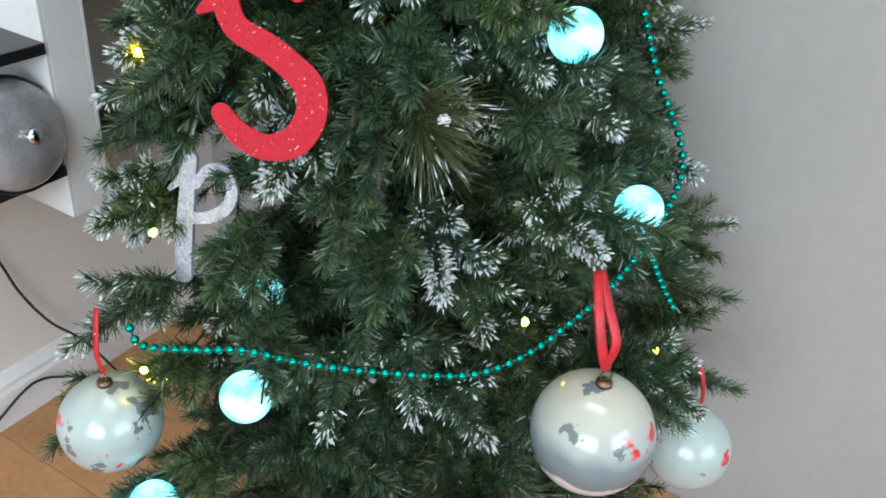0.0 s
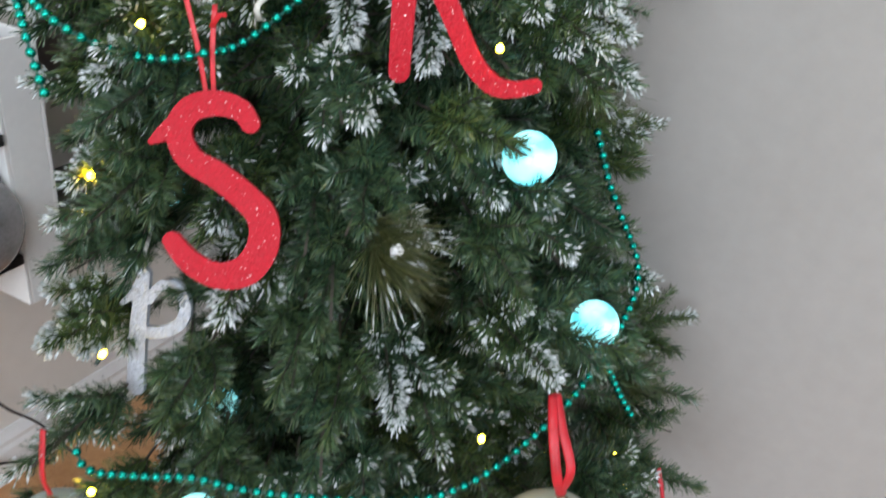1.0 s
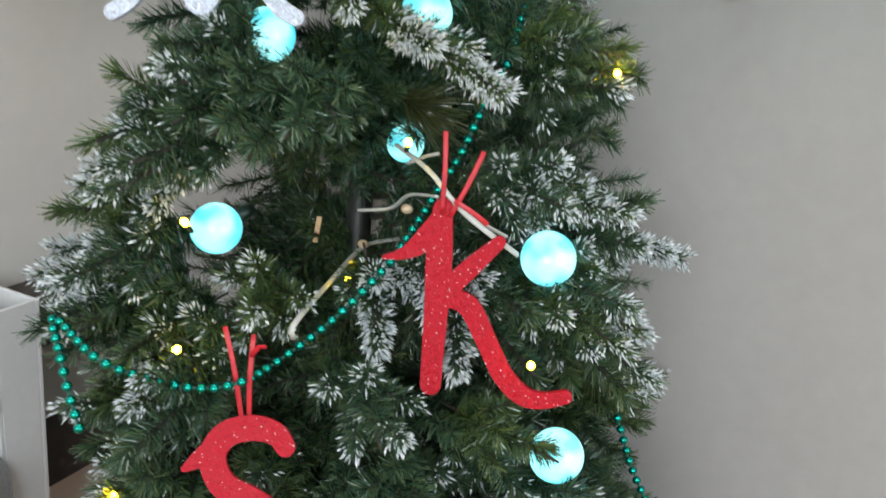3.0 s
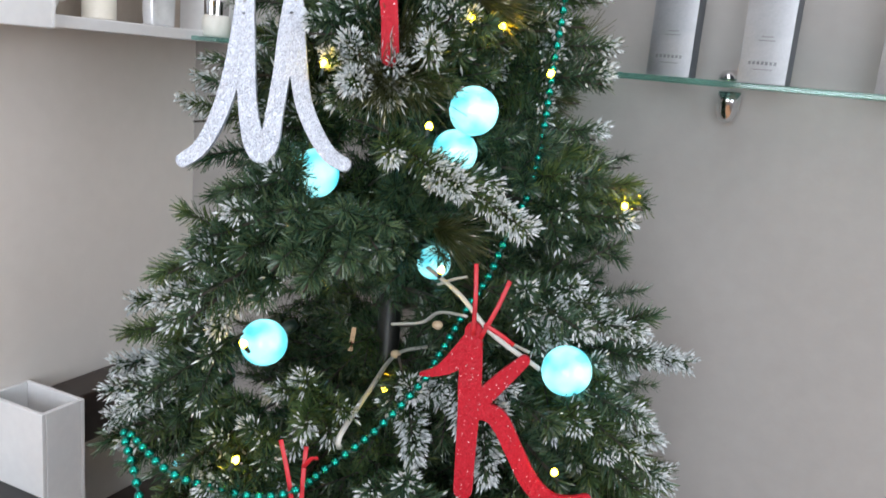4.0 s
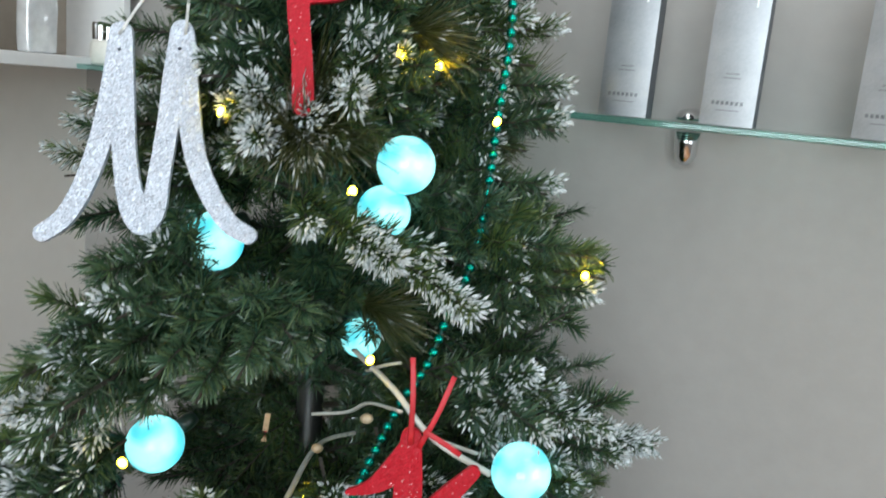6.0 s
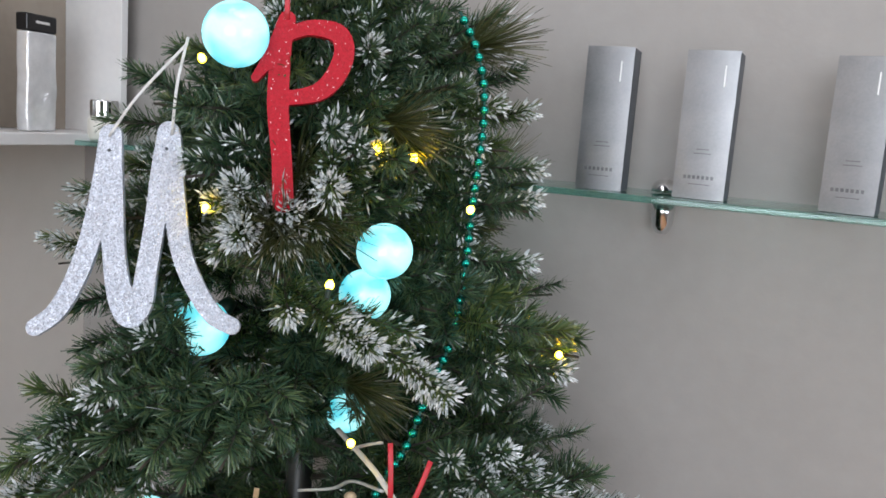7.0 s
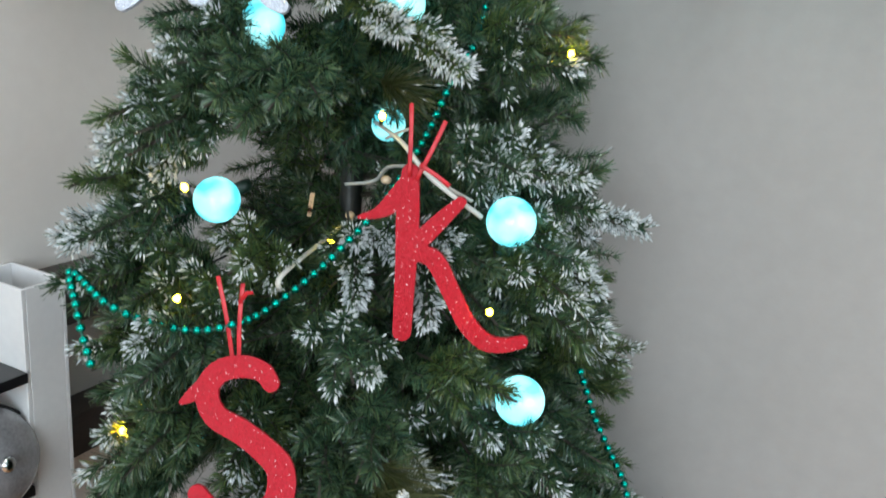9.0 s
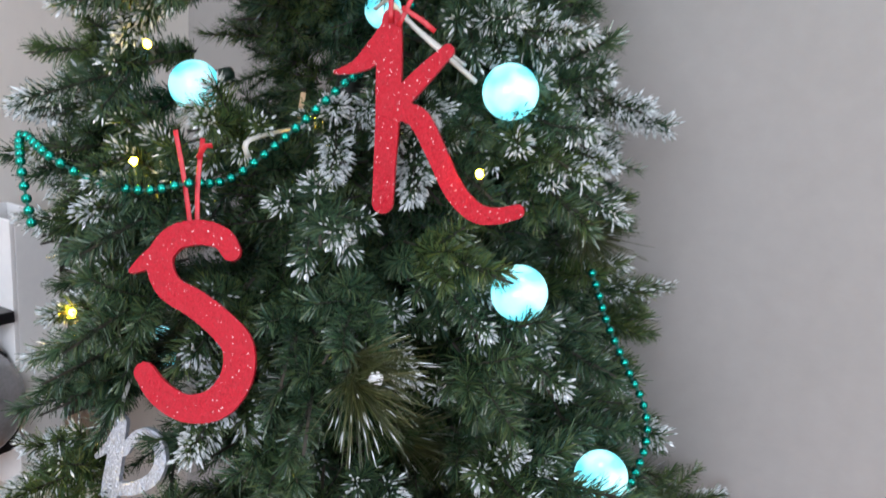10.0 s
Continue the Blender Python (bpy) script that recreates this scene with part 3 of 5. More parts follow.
def twig(buf, o, d, length, frost, per_cm=46.0, needle=0.0185, full=False):
    """A bottle-brush twig; frost is the share of needles with white ends."""
    d = unit(d)
    n = int(length * 100 * per_cm)
    s = np.sort(np.random.uniform(0.02, 1.0, n))
    bend = np.random.normal(size=3) * 0.10 + np.array([0, 0, 0.05])
    base = o + d * (s * length)[:, None] + bend * (s ** 2)[:, None] * length
    mid = o + d * length * 0.5 + bend * 0.25 * length
    stick(buf, o, mid, 0.0015, 0.0012, 2)
    stick(buf, mid, o + d * length + bend * length, 0.0012, 0.0008, 2)
    rad = unit(np.cross(d, np.random.normal(size=(n, 3))))
    lean = np.radians(np.random.uniform(42, 74, n) - (8 if full else 34) * s ** 5)
    way = unit(d * np.cos(lean)[:, None] + rad * np.sin(lean)[:, None] + np.random.normal(size=(n, 3)) * 0.13)
    ln = needle * np.random.uniform(0.72, 1.12, n) * (1 - (0.0 if full else 0.12) * s ** 3)
    strips(buf, base, way, ln, np.random.uniform(0.00050, 0.00080, n), 0, frost > 0.0 or per_cm > 40)
    edge = 0.78 - 0.62 * frost          # the flock begins further down on heavily frosted twigs
    pick = np.random.uniform(size=n) < min(1.0, 0.25 + frost) * np.clip((s - edge) / 0.3, 0.03, 1.0) * (frost > 0.015)
    if pick.any():
        k = pick.sum()
        start = np.random.uniform(0.40, 0.75, k)
        lumps(buf, base[pick] + way[pick] * (ln[pick] * start)[:, None], way[pick], ln[pick] * (1.04 - start), np.random.uniform(0.0007, 0.0013, k), 1)


def spray(buf, o, d, length, frost=0.04):
    """A tuft of long thin pine needles."""
    d = unit(d)
    n = 210
    s = np.random.uniform(0.55, 1.0, n)
    base = o + d * (s * length)[:, None]
    stick(buf, o, o + d * length, 0.0018, 0.0012, 2)
    rad = unit(np.cross(d, np.random.normal(size=(n, 3))))
    lean = np.radians(np.random.uniform(6, 50, n))
    way = unit(d * np.cos(lean)[:, None] + rad * np.sin(lean)[:, None])
    ln = np.random.uniform(0.035, 0.066, n)
    strips(buf, base, way, ln, np.random.uniform(0.0004, 0.0006, n), 3)
    pick = np.random.uniform(size=n) < frost
    if pick.any():
        lumps(buf, base[pick] + way[pick] * (ln[pick] * 0.72)[:, None], way[pick], ln[pick] * 0.3, np.full(pick.sum(), 0.0006), 1)


def finish(buf):
    me = bpy.data.meshes.new("branch")
    v, f = np.concatenate(buf.v), np.concatenate(buf.f)
    me.from_pydata(v.tolist(), [], f.tolist())
    for mat in (NEEDLE, FROST, STEM, PINE):
        me.materials.append(mat)
    me.polygons.foreach_set("material_index", buf.m)
    me.update()
    return me


def branch_mesh(length, frost, pine, dense=46.0):
    """A limb along x: bare wire near the trunk, side twigs, an end twig, some long-needled tufts."""
    buf = Buffer()
    droop = np.random.uniform(-0.10, 0.06)

    def at(s):
        return np.array([s, 0.0, droop * s * s / max(length, 0.1)])

    def dusted():
        return frost * np.random.choice([0.05, 0.35, 1.0])

    stick(buf, np.zeros(3), at(length * 0.5), 0.0034, 0.0026, 2)
    stick(buf, at(length * 0.5), at(length), 0.0026, 0.0014, 2)
    s = max(0.045, length * 0.36)
    while s < length - 0.04:
        for flip in (1, -1):
            reach = min(0.088, 0.42 * (length - s) + 0.050) * np.random.uniform(0.75, 1.15)
            a = radians(np.random.uniform(36, 62))
            d = np.array([math.cos(a), flip * math.sin(a), np.random.uniform(-0.35, 0.45)])
            if np.random.uniform() < pine and s > length * 0.45:
                spray(buf, at(s), d, reach * 0.6)
            else:
                twig(buf, at(s), d, reach, dusted())
        s += 0.042 * np.random.uniform(0.85, 1.25)
    back = max(0.0, length - 0.07)
    twig(buf, at(back), np.array([1.0, np.random.uniform(-0.2, 0.2), np.random.uniform(-0.05, 0.3)]), 0.078, frost)
    for flip in (1, -1):
        twig(buf, at(back), np.array([0.8, 0.5 * flip, np.random.uniform(-0.2, 0.3)]), 0.055, dusted())
    return finish(buf)


def tuft_mesh(length, frost, pine, dense=50.0):
    """A bare wire with one full end twig and a few short ones round it."""
    buf = Buffer()
    end = np.array([length, 0.0, 0.0])
    stick(buf, end - [min(length, 0.11), 0, 0], end, 0.0015, 0.0012, 2)
    if pine > 0.3:
        spray(buf, end - [0.05, 0, 0], np.array([1.0, 0.0, 0.0]), 0.05, 0.09)
        spray(buf, end - [0.06, 0, 0], np.array([0.8, 0.4, 0.2]), 0.035, 0.04)
        return finish(buf)
    twig(buf, end - [0.072, 0, 0], np.array([1.0, 0.0, 0.0]), 0.072, frost, dense)
    for k in range(5):
        a = 1.26 * k + np.random.uniform(0, 0.9)
        twig(buf, end - [np.random.uniform(0.075, 0.1), 0, 0], np.array([0.8, 0.6 * math.cos(a), 0.6 * math.sin(a)]), np.random.uniform(0.04, 0.055), frost * np.random.choice([0.1, 0.45, 0.9]), dense)
    return finish(buf)


def brush_mesh(length, frost, pine, dense=50.0):
    """One long bottle-brush limb, full to its blunt end, with two short twigs at its root."""
    buf = Buffer()
    end = np.array([length, 0.0, 0.0])
    long = min(length, 0.125)
    twig(buf, end - [long, 0, 0], np.array([1.0, 0.0, 0.0]), long, frost, dense * 1.3, 0.0175, True)
    for flip in (1, -1):
        twig(buf, end - [long, 0, 0], np.array([0.75, 0.5 * flip, np.random.uniform(-0.3, 0.2)]), 0.06, frost * 0.6, dense)
    return finish(buf)


LENGTHS = (0.10, 0.15, 0.20, 0.25, 0.30, 0.36, 0.43)
KINDS = {"plain": (0.0, 0.10), "frosted": (0.26, 0.06), "white": (0.62, 0.0), "snow": (1.0, 0.0, 52.0), "pine": (0.0, 0.50), "inner": (0.0, 0.0, 30.0)}
STOCK = {}


def stock(length, kind, pick, make=branch_mesh):
    """One of the few limbs that are made of each length and kind."""
    i = min(range(len(LENGTHS)), key=lambda k: abs(LENGTHS[k] - length))
    key = (i, kind, pick % (3 if kind in ("plain", "frosted") else 2), make)
    if key not in STOCK:
        STOCK[key] = make(LENGTHS[i], *KINDS[kind])
    return STOCK[key], LENGTHS[i]


tree = thing("christmas_tree", "artificial christmas tree with green needles and white frosted tips", "christmas tree", pose(AXIS.x, AXIS.y, FLOOR))
HUNG = []          # (place, radius) of what hangs on the tree and keeps its view open


def clear_of_hung(a, b, side=0.0, slack=1.0):
    """Whether a limb from a to b leaves the ornaments in the camera's view from FRONT."""
    for c, r in HUNG:
        way = (FRONT - c).normalized()
        for s in (0.15, 0.3, 0.45, 0.6, 0.75, 0.9, 1.0):
            off = a.lerp(b, s) - c
            ahead = off.dot(way)
            if s < 0.4 and (r < 0.013 or r > 0.024):
                continue
            gap = 0.010 if s < 0.4 else (0.022 if s > 0.9 else 0.032) if r > 0.005 else 0.010
            if ahead > -0.012 and (off - way * ahead).length < r + gap * slack + (side if r > 0.013 else 0.0):
                return False
    return True


def place_branch(a, d, length, kind, pick, roll, make=branch_mesh):
    me, length = stock(length, kind, pick, make)
    ob = new("branch", me)
    ob.parent = tree
    q = d.to_track_quat("X", "Z").to_matrix().to_4x4()
    ob.matrix_local = Matrix.Translation(a - Vector((AXIS.x, AXIS.y, FLOOR))) @ q @ pose(0, 0, 0, roll, 0, 0)
    return ob


def wall_room(z, d):
    """How far a limb may reach in the direction d before a wall."""
    inv = ROOM.inverted()
    p, w = inv @ Vector((AXIS.x, AXIS.y, z)), inv.to_3x3() @ d
    far = 9.0
    if w.y > 0.01:
        far = min(far, (-0.03 - p.y) / w.y)
    if w.x < -0.01:
        far = min(far, (0.03 - p.x) / -w.x)
    return far


def grow():
    rng = random.Random(7)
    z, turn, count = 0.14, 0.0, 0
    while z < 1.58:
        r = girth(z)
        n = max(4, round(2 * math.pi * r / 0.150))
        turn += 2.4
        for k in range(n):
            az = turn + 2 * math.pi * (k + rng.uniform(-0.25, 0.25)) / n
            el = radians(rng.uniform(-14, 16) + 24 * max(0.0, (z - 1.1) / 0.5))
            d = Vector((math.cos(az) * math.cos(el), math.sin(az) * math.cos(el), math.sin(el)))
            slim = 1.0 - (0.13 if d.x > 0 else 0.07) * abs(d.x) * min(1.0, max(0.0, (z - 0.6) / 0.2))
            reach = min(r * slim * rng.uniform(0.84, 1.03), wall_room(z, d) - 0.03)
            a = Vector((AXIS.x, AXIS.y, z + rng.uniform(-0.02, 0.02)))
            if d.y < -0.25:
                reach *= 0.74
            if d.x < -0.2 and 0.45 < z < 0.82:          # the crown is drawn in on the side of the cabinets
                reach = min(reach, 0.165 / -d.x)
            if d.x > 0.5 and 1.0 < z + d.z * reach < 1.065:          # a gap between two tiers
                reach *= 0.62
            kind = rng.choices(("plain", "frosted", "pine", "white"), (10, 2, 2, 0) if d.y < -0.25 else (9, 4, 1, 0))[0]
            pick, roll = rng.randrange(6), rng.uniform(-25, 25)
            while reach > 0.075 and not clear_of_hung(a, a + d * (reach + 0.02), 0.025):
                reach -= 0.035
            if reach > 0.075:
                place_branch(a, d, reach, kind, pick, roll)
                count += 1
        z += 0.10 if z < 0.35 else 0.062 if z < 1.2 else 0.05
    return count


def fill():
    """Short inner twigs that close the view through the crown."""
    rng = random.Random(5)
    done = 0
    for _ in range(9000):
        z = rng.uniform(0.30, 1.46)
        if rng.random() > girth(z) / 0.45:
            continue
        az = rng.uniform(0.45 * math.pi, 2.35 * math.pi)
        q = rng.uniform(0.25, 0.66 + 0.26 * math.cos(az) ** 2) * girth(z)
        el = radians(rng.uniform(-35, 30))
        out = Vector((math.cos(az), math.sin(az), 0.0))
        d = (out + Vector((-out.y, out.x, 0.0)) * rng.uniform(-0.9, 0.9) + Vector((0, 0, math.tan(el)))).normalized()
        end = Vector((AXIS.x, AXIS.y, z)) + out * q
        if wall_room(z, out) < q + 0.03 or not clear_of_hung(end - d * 0.10, end + d * 0.01, 0.01):
            continue
        place_branch(end - d * 0.10, d, 0.10, "inner", rng.randrange(3), rng.uniform(0, 360), tuft_mesh)
        done += 1
        if done >= 700:
            break


def thicken(x0, x1, y0, y1, z0, z1, count, seed):
    """Inner twigs in one stretch of the crown, close to the pole."""
    rng = random.Random(seed)
    for _ in range(count):
        end = Vector((rng.uniform(x0, x1), rng.uniform(y0, y1), rng.uniform(z0, z1)))
        d = Vector((end.x - AXIS.x + rng.uniform(-0.06, 0.06), end.y - AXIS.y - 0.03 + rng.uniform(-0.06, 0.06), rng.uniform(-0.06, 0.06))).normalized()
        if clear_of_hung(end - d * 0.06, end + d * 0.01):
            place_branch(end - d * 0.10, d, 0.10, "inner", rng.randrange(3), rng.uniform(0, 360), tuft_mesh)


def tip(x, y, z, kind, reach=0.15, sag=0.0, swing=0.0, free=False, make=tuft_mesh):
    """A tufted limb whose end lies at a given place; sag lifts its root above its end, swing turns it sideways."""
    sag = sag if free else min(sag, 0.4)
    end = Vector((x, y, z))
    out = Vector((x - AXIS.x, y - AXIS.y, 0.0)).normalized()
    d = (out + Vector((-out.y, out.x, 0.0)) * swing + Vector((0, 0, -sag))).normalized()
    pick = int(1000 * (x + y + z))
    me, length = stock(reach, kind, pick, make)
    up = Vector((0, 0, 0.026))
    for step in (Vector(), out * -0.022, out * -0.044, -up, up, out * -0.066 - up):
        if free or clear_of_hung(end + step - d * 0.07, end + step, 0.006, 0.6):
            end = end + step
            break
    else:
        return
    place_branch(end - d * length, d, reach, kind, pick, (int(7000 * x) % 50) - 25, make)


def trunk():
    part("trunk", lathe([(0.0, 0.02), (0.016, 0.02), (0.016, 0.70), (0.013, 0.702), (0.013, 1.20), (0.008, 1.21), (0.006, 1.56), (0.0, 1.57)], 20), TRUNK, tree, "dark metal pole", True)
    for k in range(3):
        a = 2 * math.pi * k / 3 + 0.5
        foot = [Vector((0.01 * math.cos(a), 0.01 * math.sin(a), 0.10)), Vector((0.12 * math.cos(a), 0.12 * math.sin(a), 0.06)), Vector((0.24 * math.cos(a), 0.24 * math.sin(a), 0.012))]
        part("foot", tube(spline(foot, 0.02), 0.010, 10), TRUNK, tree, smooth=True)


# ---- letters ----
def stroke_letter(strokes, holes=(), thick=0.0045, cell=0.0013):
    """A flat letter cut out along thick strokes (x, y, half width in millimetres), as one closed mesh."""
    lines = [[(x / 1000, y / 1000, r / 1000) for x, y, r in s] for s in strokes]
    pts = [p for s in lines for p in s]
    x0, x1 = min(p[0] - p[2] for p in pts) - cell * 2, max(p[0] + p[2] for p in pts) + cell * 2
    y0, y1 = min(p[1] - p[2] for p in pts) - cell * 2, max(p[1] + p[2] for p in pts) + cell * 2
    gx, gy = np.arange(x0, x1, cell), np.arange(y0, y1, cell)
    X, Y = np.meshgrid(gx, gy, indexing="ij")
    val = np.full(X.shape, -1.0)
    for s in lines:
        fine = []
        ext = [s[0]] + s + [s[-1]]
        for a, b, c, d in zip(ext, ext[1:], ext[2:], ext[3:]):
            for k in range(6):
                t = k / 6
                fine.append(tuple(0.5 * ((2 * b[i]) + (c[i] - a[i]) * t + (2 * a[i] - 5 * b[i] + 4 * c[i] - d[i]) * t * t + (3 * b[i] - a[i] - 3 * c[i] + d[i]) * t ** 3) for i in range(3)))
        fine.append(s[-1])
        for (ax, ay, ar), (bx, by, br) in zip(fine, fine[1:]):
            dx, dy = bx - ax, by - ay
            t = np.clip(((X - ax) * dx + (Y - ay) * dy) / max(dx * dx + dy * dy, 1e-12), 0, 1)
            val = np.maximum(val, ar + (br - ar) * t - np.hypot(X - ax - t * dx, Y - ay - t * dy))
    for hx, hy, hr in holes:
        val = np.minimum(val, np.hypot(X - hx / 1000, Y - hy / 1000) - hr / 1000)
    index, flat, faces = {}, [], []

    def vertex(key, x, y):
        if key not in index:
            index[key] = len(flat)
            flat.append((x, y))
        return index[key]

    inside = val > 0
    some = inside[:-1, :-1] | inside[1:, :-1] | inside[1:, 1:] | inside[:-1, 1:]
    for i, j in np.argwhere(some):
        ring = ((i, j), (i + 1, j), (i + 1, j + 1), (i, j + 1))
        poly = []
        for p, q in zip(ring, ring[1:] + ring[:1]):
            if inside[p]:
                poly.append(vertex((p, p), gx[p[0]], gy[p[1]]))
            if inside[p] != inside[q]:
                t = val[p] / (val[p] - val[q])
                poly.append(vertex((min(p, q), max(p, q)), gx[p[0]] + t * (gx[q[0]] - gx[p[0]]), gy[p[1]] + t * (gy[q[1]] - gy[p[1]])))
        if len(poly) > 2:
            faces.append(poly)
    n = len(flat)
    edges = {(a, b) for f in faces for a, b in zip(f, f[1:] + f[:1])}
    rim = [(a, b) for a, b in edges if (b, a) not in edges]
    rim.sort()
    verts = [(x, y, thick / 2) for x, y in flat] + [(x, y, -thick / 2) for x, y in flat]
    allf = faces + [[n + k for k in f[::-1]] for f in faces] + [[b, a, n + a, n + b] for a, b in rim]
    return verts, allf


def letter(strokes, origin, right, up, mat, label, ribbons, ribbon_mat, holes=(), band=0.0019):
    """A glitter letter hanging on ribbons; its plane is given by its right and up directions."""
    x, y = Vector(right).normalized(), Vector(up)
    y = (y - x * y.dot(x)).normalized()
    z = x.cross(y)
    m = Matrix(((x.x, y.x, z.x, origin[0]), (x.y, y.y, z.y, origin[1]), (x.z, y.z, z.z, origin[2]), (0, 0, 0, 1)))
    top = thing("hanging_letter", label, "ornament", m, "hanging glitter letters")
    v, f = stroke_letter(strokes, holes)
    mesh_object("letter", v, f, mat, top)
    for line in ribbons:
        path = spline([m.inverted() @ Vector(p) for p in line], 0.006)
        part("ribbon", tube(path, band, 8, 0.16), ribbon_mat, top, smooth=True)
    for s in strokes:
        for px, py, r in s:
            HUNG.append((m @ Vector((px / 1000, py / 1000, 0.0)), r / 1000))
    return top

letter([[(31, -21, 6.9), (23, -12, 8.0), (6, -9, 9.1), (-12, -15, 9.4), (-20, -31, 9.4), (-11, -50, 9.4), (11, -61, 9.9), (31, -74, 10.3),
         (45, -88, 11.1), (47, -109, 11.5), (36, -128, 11.5), (15, -134, 9.5), (-5, -126, 8.7), (-19, -112, 7.2)],
        [(-20, -26, 8.3), (-30, -34, 6.0), (-39, -41, 2.3)]],
       (-0.099, 0.586, 0.852), (0.999, 0.05, 0.0), (-0.019, 0.384, 0.923), RED_GLITTER, "large red glitter letter S hung on a red ribbon",
       [[(-0.101, 0.585, 0.846), (-0.108, 0.588, 0.885), (-0.119, 0.597, 0.920)],
        [(-0.096, 0.585, 0.846), (-0.097, 0.588, 0.880), (-0.097, 0.597, 0.912)],
        [(-0.097, 0.588, 0.897), (-0.089, 0.585, 0.908), (-0.080, 0.585, 0.905)]], RED_RIBBON)
letter([[(-7, 145, 7.1), (-6, 109, 9.7), (-4, 72, 9.0), (-3, 38, 8.3), (-2, 9, 8.0)],
        [(-8, 138, 6.8), (-19, 119, 8.0), (-32, 108, 4.5), (-47, 103, 1.6)],
        [(37, 125, 4.7), (22, 108, 6.8), (6, 89, 7.7)],
        [(4, 78, 6.5), (20, 74, 8.1), (37, 48, 7.7), (52, 24, 7.8), (69, 10, 7.4), (85, 9, 6.1), (100, 14, 5.3)]],
       (0.034, 0.626, 0.861), (0.996, -0.094, 0), (0.010, 0.110, 0.994), RED_GLITTER, "large red glitter letter K hung on a thin red ribbon",
       [[(0.028, 0.638, 1.002), (0.027, 0.638, 1.035), (0.025, 0.645, 1.062)],
        [(0.034, 0.638, 1.000), (0.045, 0.638, 1.026), (0.055, 0.645, 1.052)],
        [(0.036, 0.636, 1.013), (0.050, 0.634, 1.006), (0.062, 0.634, 0.998)]], RED_RIBBON)
letter([[(-142, 2, 6.1), (-128, 13, 6.6), (-116, 35, 7.1), (-106, 66, 7.6), (-99, 102, 8.1), (-95, 142, 7.6)],
        [(-94, 142, 7.4), (-92, 98, 7.8), (-89, 52, 8.0), (-83, 21, 8.9), (-76, 9, 8.4), (-69, 19, 8.4), (-66, 40, 7.5), (-61, 76, 7.3), (-57, 112, 8.1), (-53, 144, 7.8)],
        [(-52, 139, 8.1), (-48, 98, 7.8), (-42, 57, 7.3), (-31, 29, 7.0), (-18, 9, 6.8), (-5, 1, 6.1)]],
       (-0.088, 0.686, 1.126), (0.997, -0.005, 0.073), (-0.068, 0.284, 0.956), SILVER_GLITTER, "large silver glitter letter M hung on sheer grey ribbons",
       [[(-0.193, 0.724, 1.254), (-0.172, 0.722, 1.285), (-0.135, 0.722, 1.328)],
        [(-0.148, 0.724, 1.258), (-0.144, 0.720, 1.295), (-0.137, 0.722, 1.332)]], SILVER_RIBBON, holes=((-95, 130, 1.4), (-54, 131, 1.4)), band=0.0011)
letter([[(-6, 139, 6.0), (-9, 121, 7.2), (-9, 77, 7.6), (-4, 38, 7.1), (-1, 6, 7.5)],
        [(-9, 132, 5.1), (-16, 111, 5.1), (-26, 94, 2.9)],
        [(-3, 128, 4.3), (10, 134, 5.6), (30, 132, 6.9), (36, 119, 7.3), (31, 101, 7.3), (19, 87, 6.4), (-2, 81, 5.1)]],
       (-0.060, 0.690, 1.212), (0.999, 0.05, 0), (-0.012, 0.242, 0.970), RED_GLITTER, "large red glitter letter P hanging high on the tree",
       [[(-0.068, 0.721, 1.347), (-0.068, 0.724, 1.375), (-0.066, 0.735, 1.400)]], RED_RIBBON)
letter([[(9, 123, 6.0), (3, 67, 8.2), (0, 7, 8.8)], [(9, 121, 4.9), (-1, 102, 3.8), (-12, 90, 2.3)],
        [(14, 100, 4.4), (26, 116, 4.4), (41, 118, 4.9), (49, 102, 5.4), (44, 84, 5.5), (27, 71, 5.6), (8, 66, 5.6)]],
       (-0.183, 0.600, 0.548), (0.981, -0.196, 0), (0.025, 0.124, 0.992), SILVER_GLITTER, "small silver glitter letter p hung on a grey thread",
       [[(-0.171, 0.611, 0.672), (-0.170, 0.614, 0.690), (-0.165, 0.622, 0.712)]], SILVER_RIBBON)


# ---- globe lights ----
def globe_light(x, y, z, r, open_front=True):
    """A plain frosted globe; its socket points back into the tree."""
    here = Vector((x, y, z))
    inward = (Vector((AXIS.x, AXIS.y, z + 0.06)) - here).normalized()
    top = thing("globe_light", "glowing pale cyan globe bulb of the light string", "string light",
                Matrix.Translation(here) @ inward.to_track_quat("Z", "Y").to_matrix().to_4x4(), "globe lights on the tree")
    prof = [(r * math.sin(a), -r * math.cos(a)) for a in [math.pi * k / 20 for k in range(21)]]
    part("globe", lathe([(max(0.0, q), h) for q, h in prof], 32), BULB, top, smooth=True)
    part("socket", lathe([(0.0, r * 0.97), (0.0068, r * 0.97), (0.0068, r + 0.010), (0.0055, r + 0.016), (0.0, r + 0.016)], 16), SOCKET, top, "dark green socket", True)
    if open_front:
        HUNG.append((here, r * 0.75))


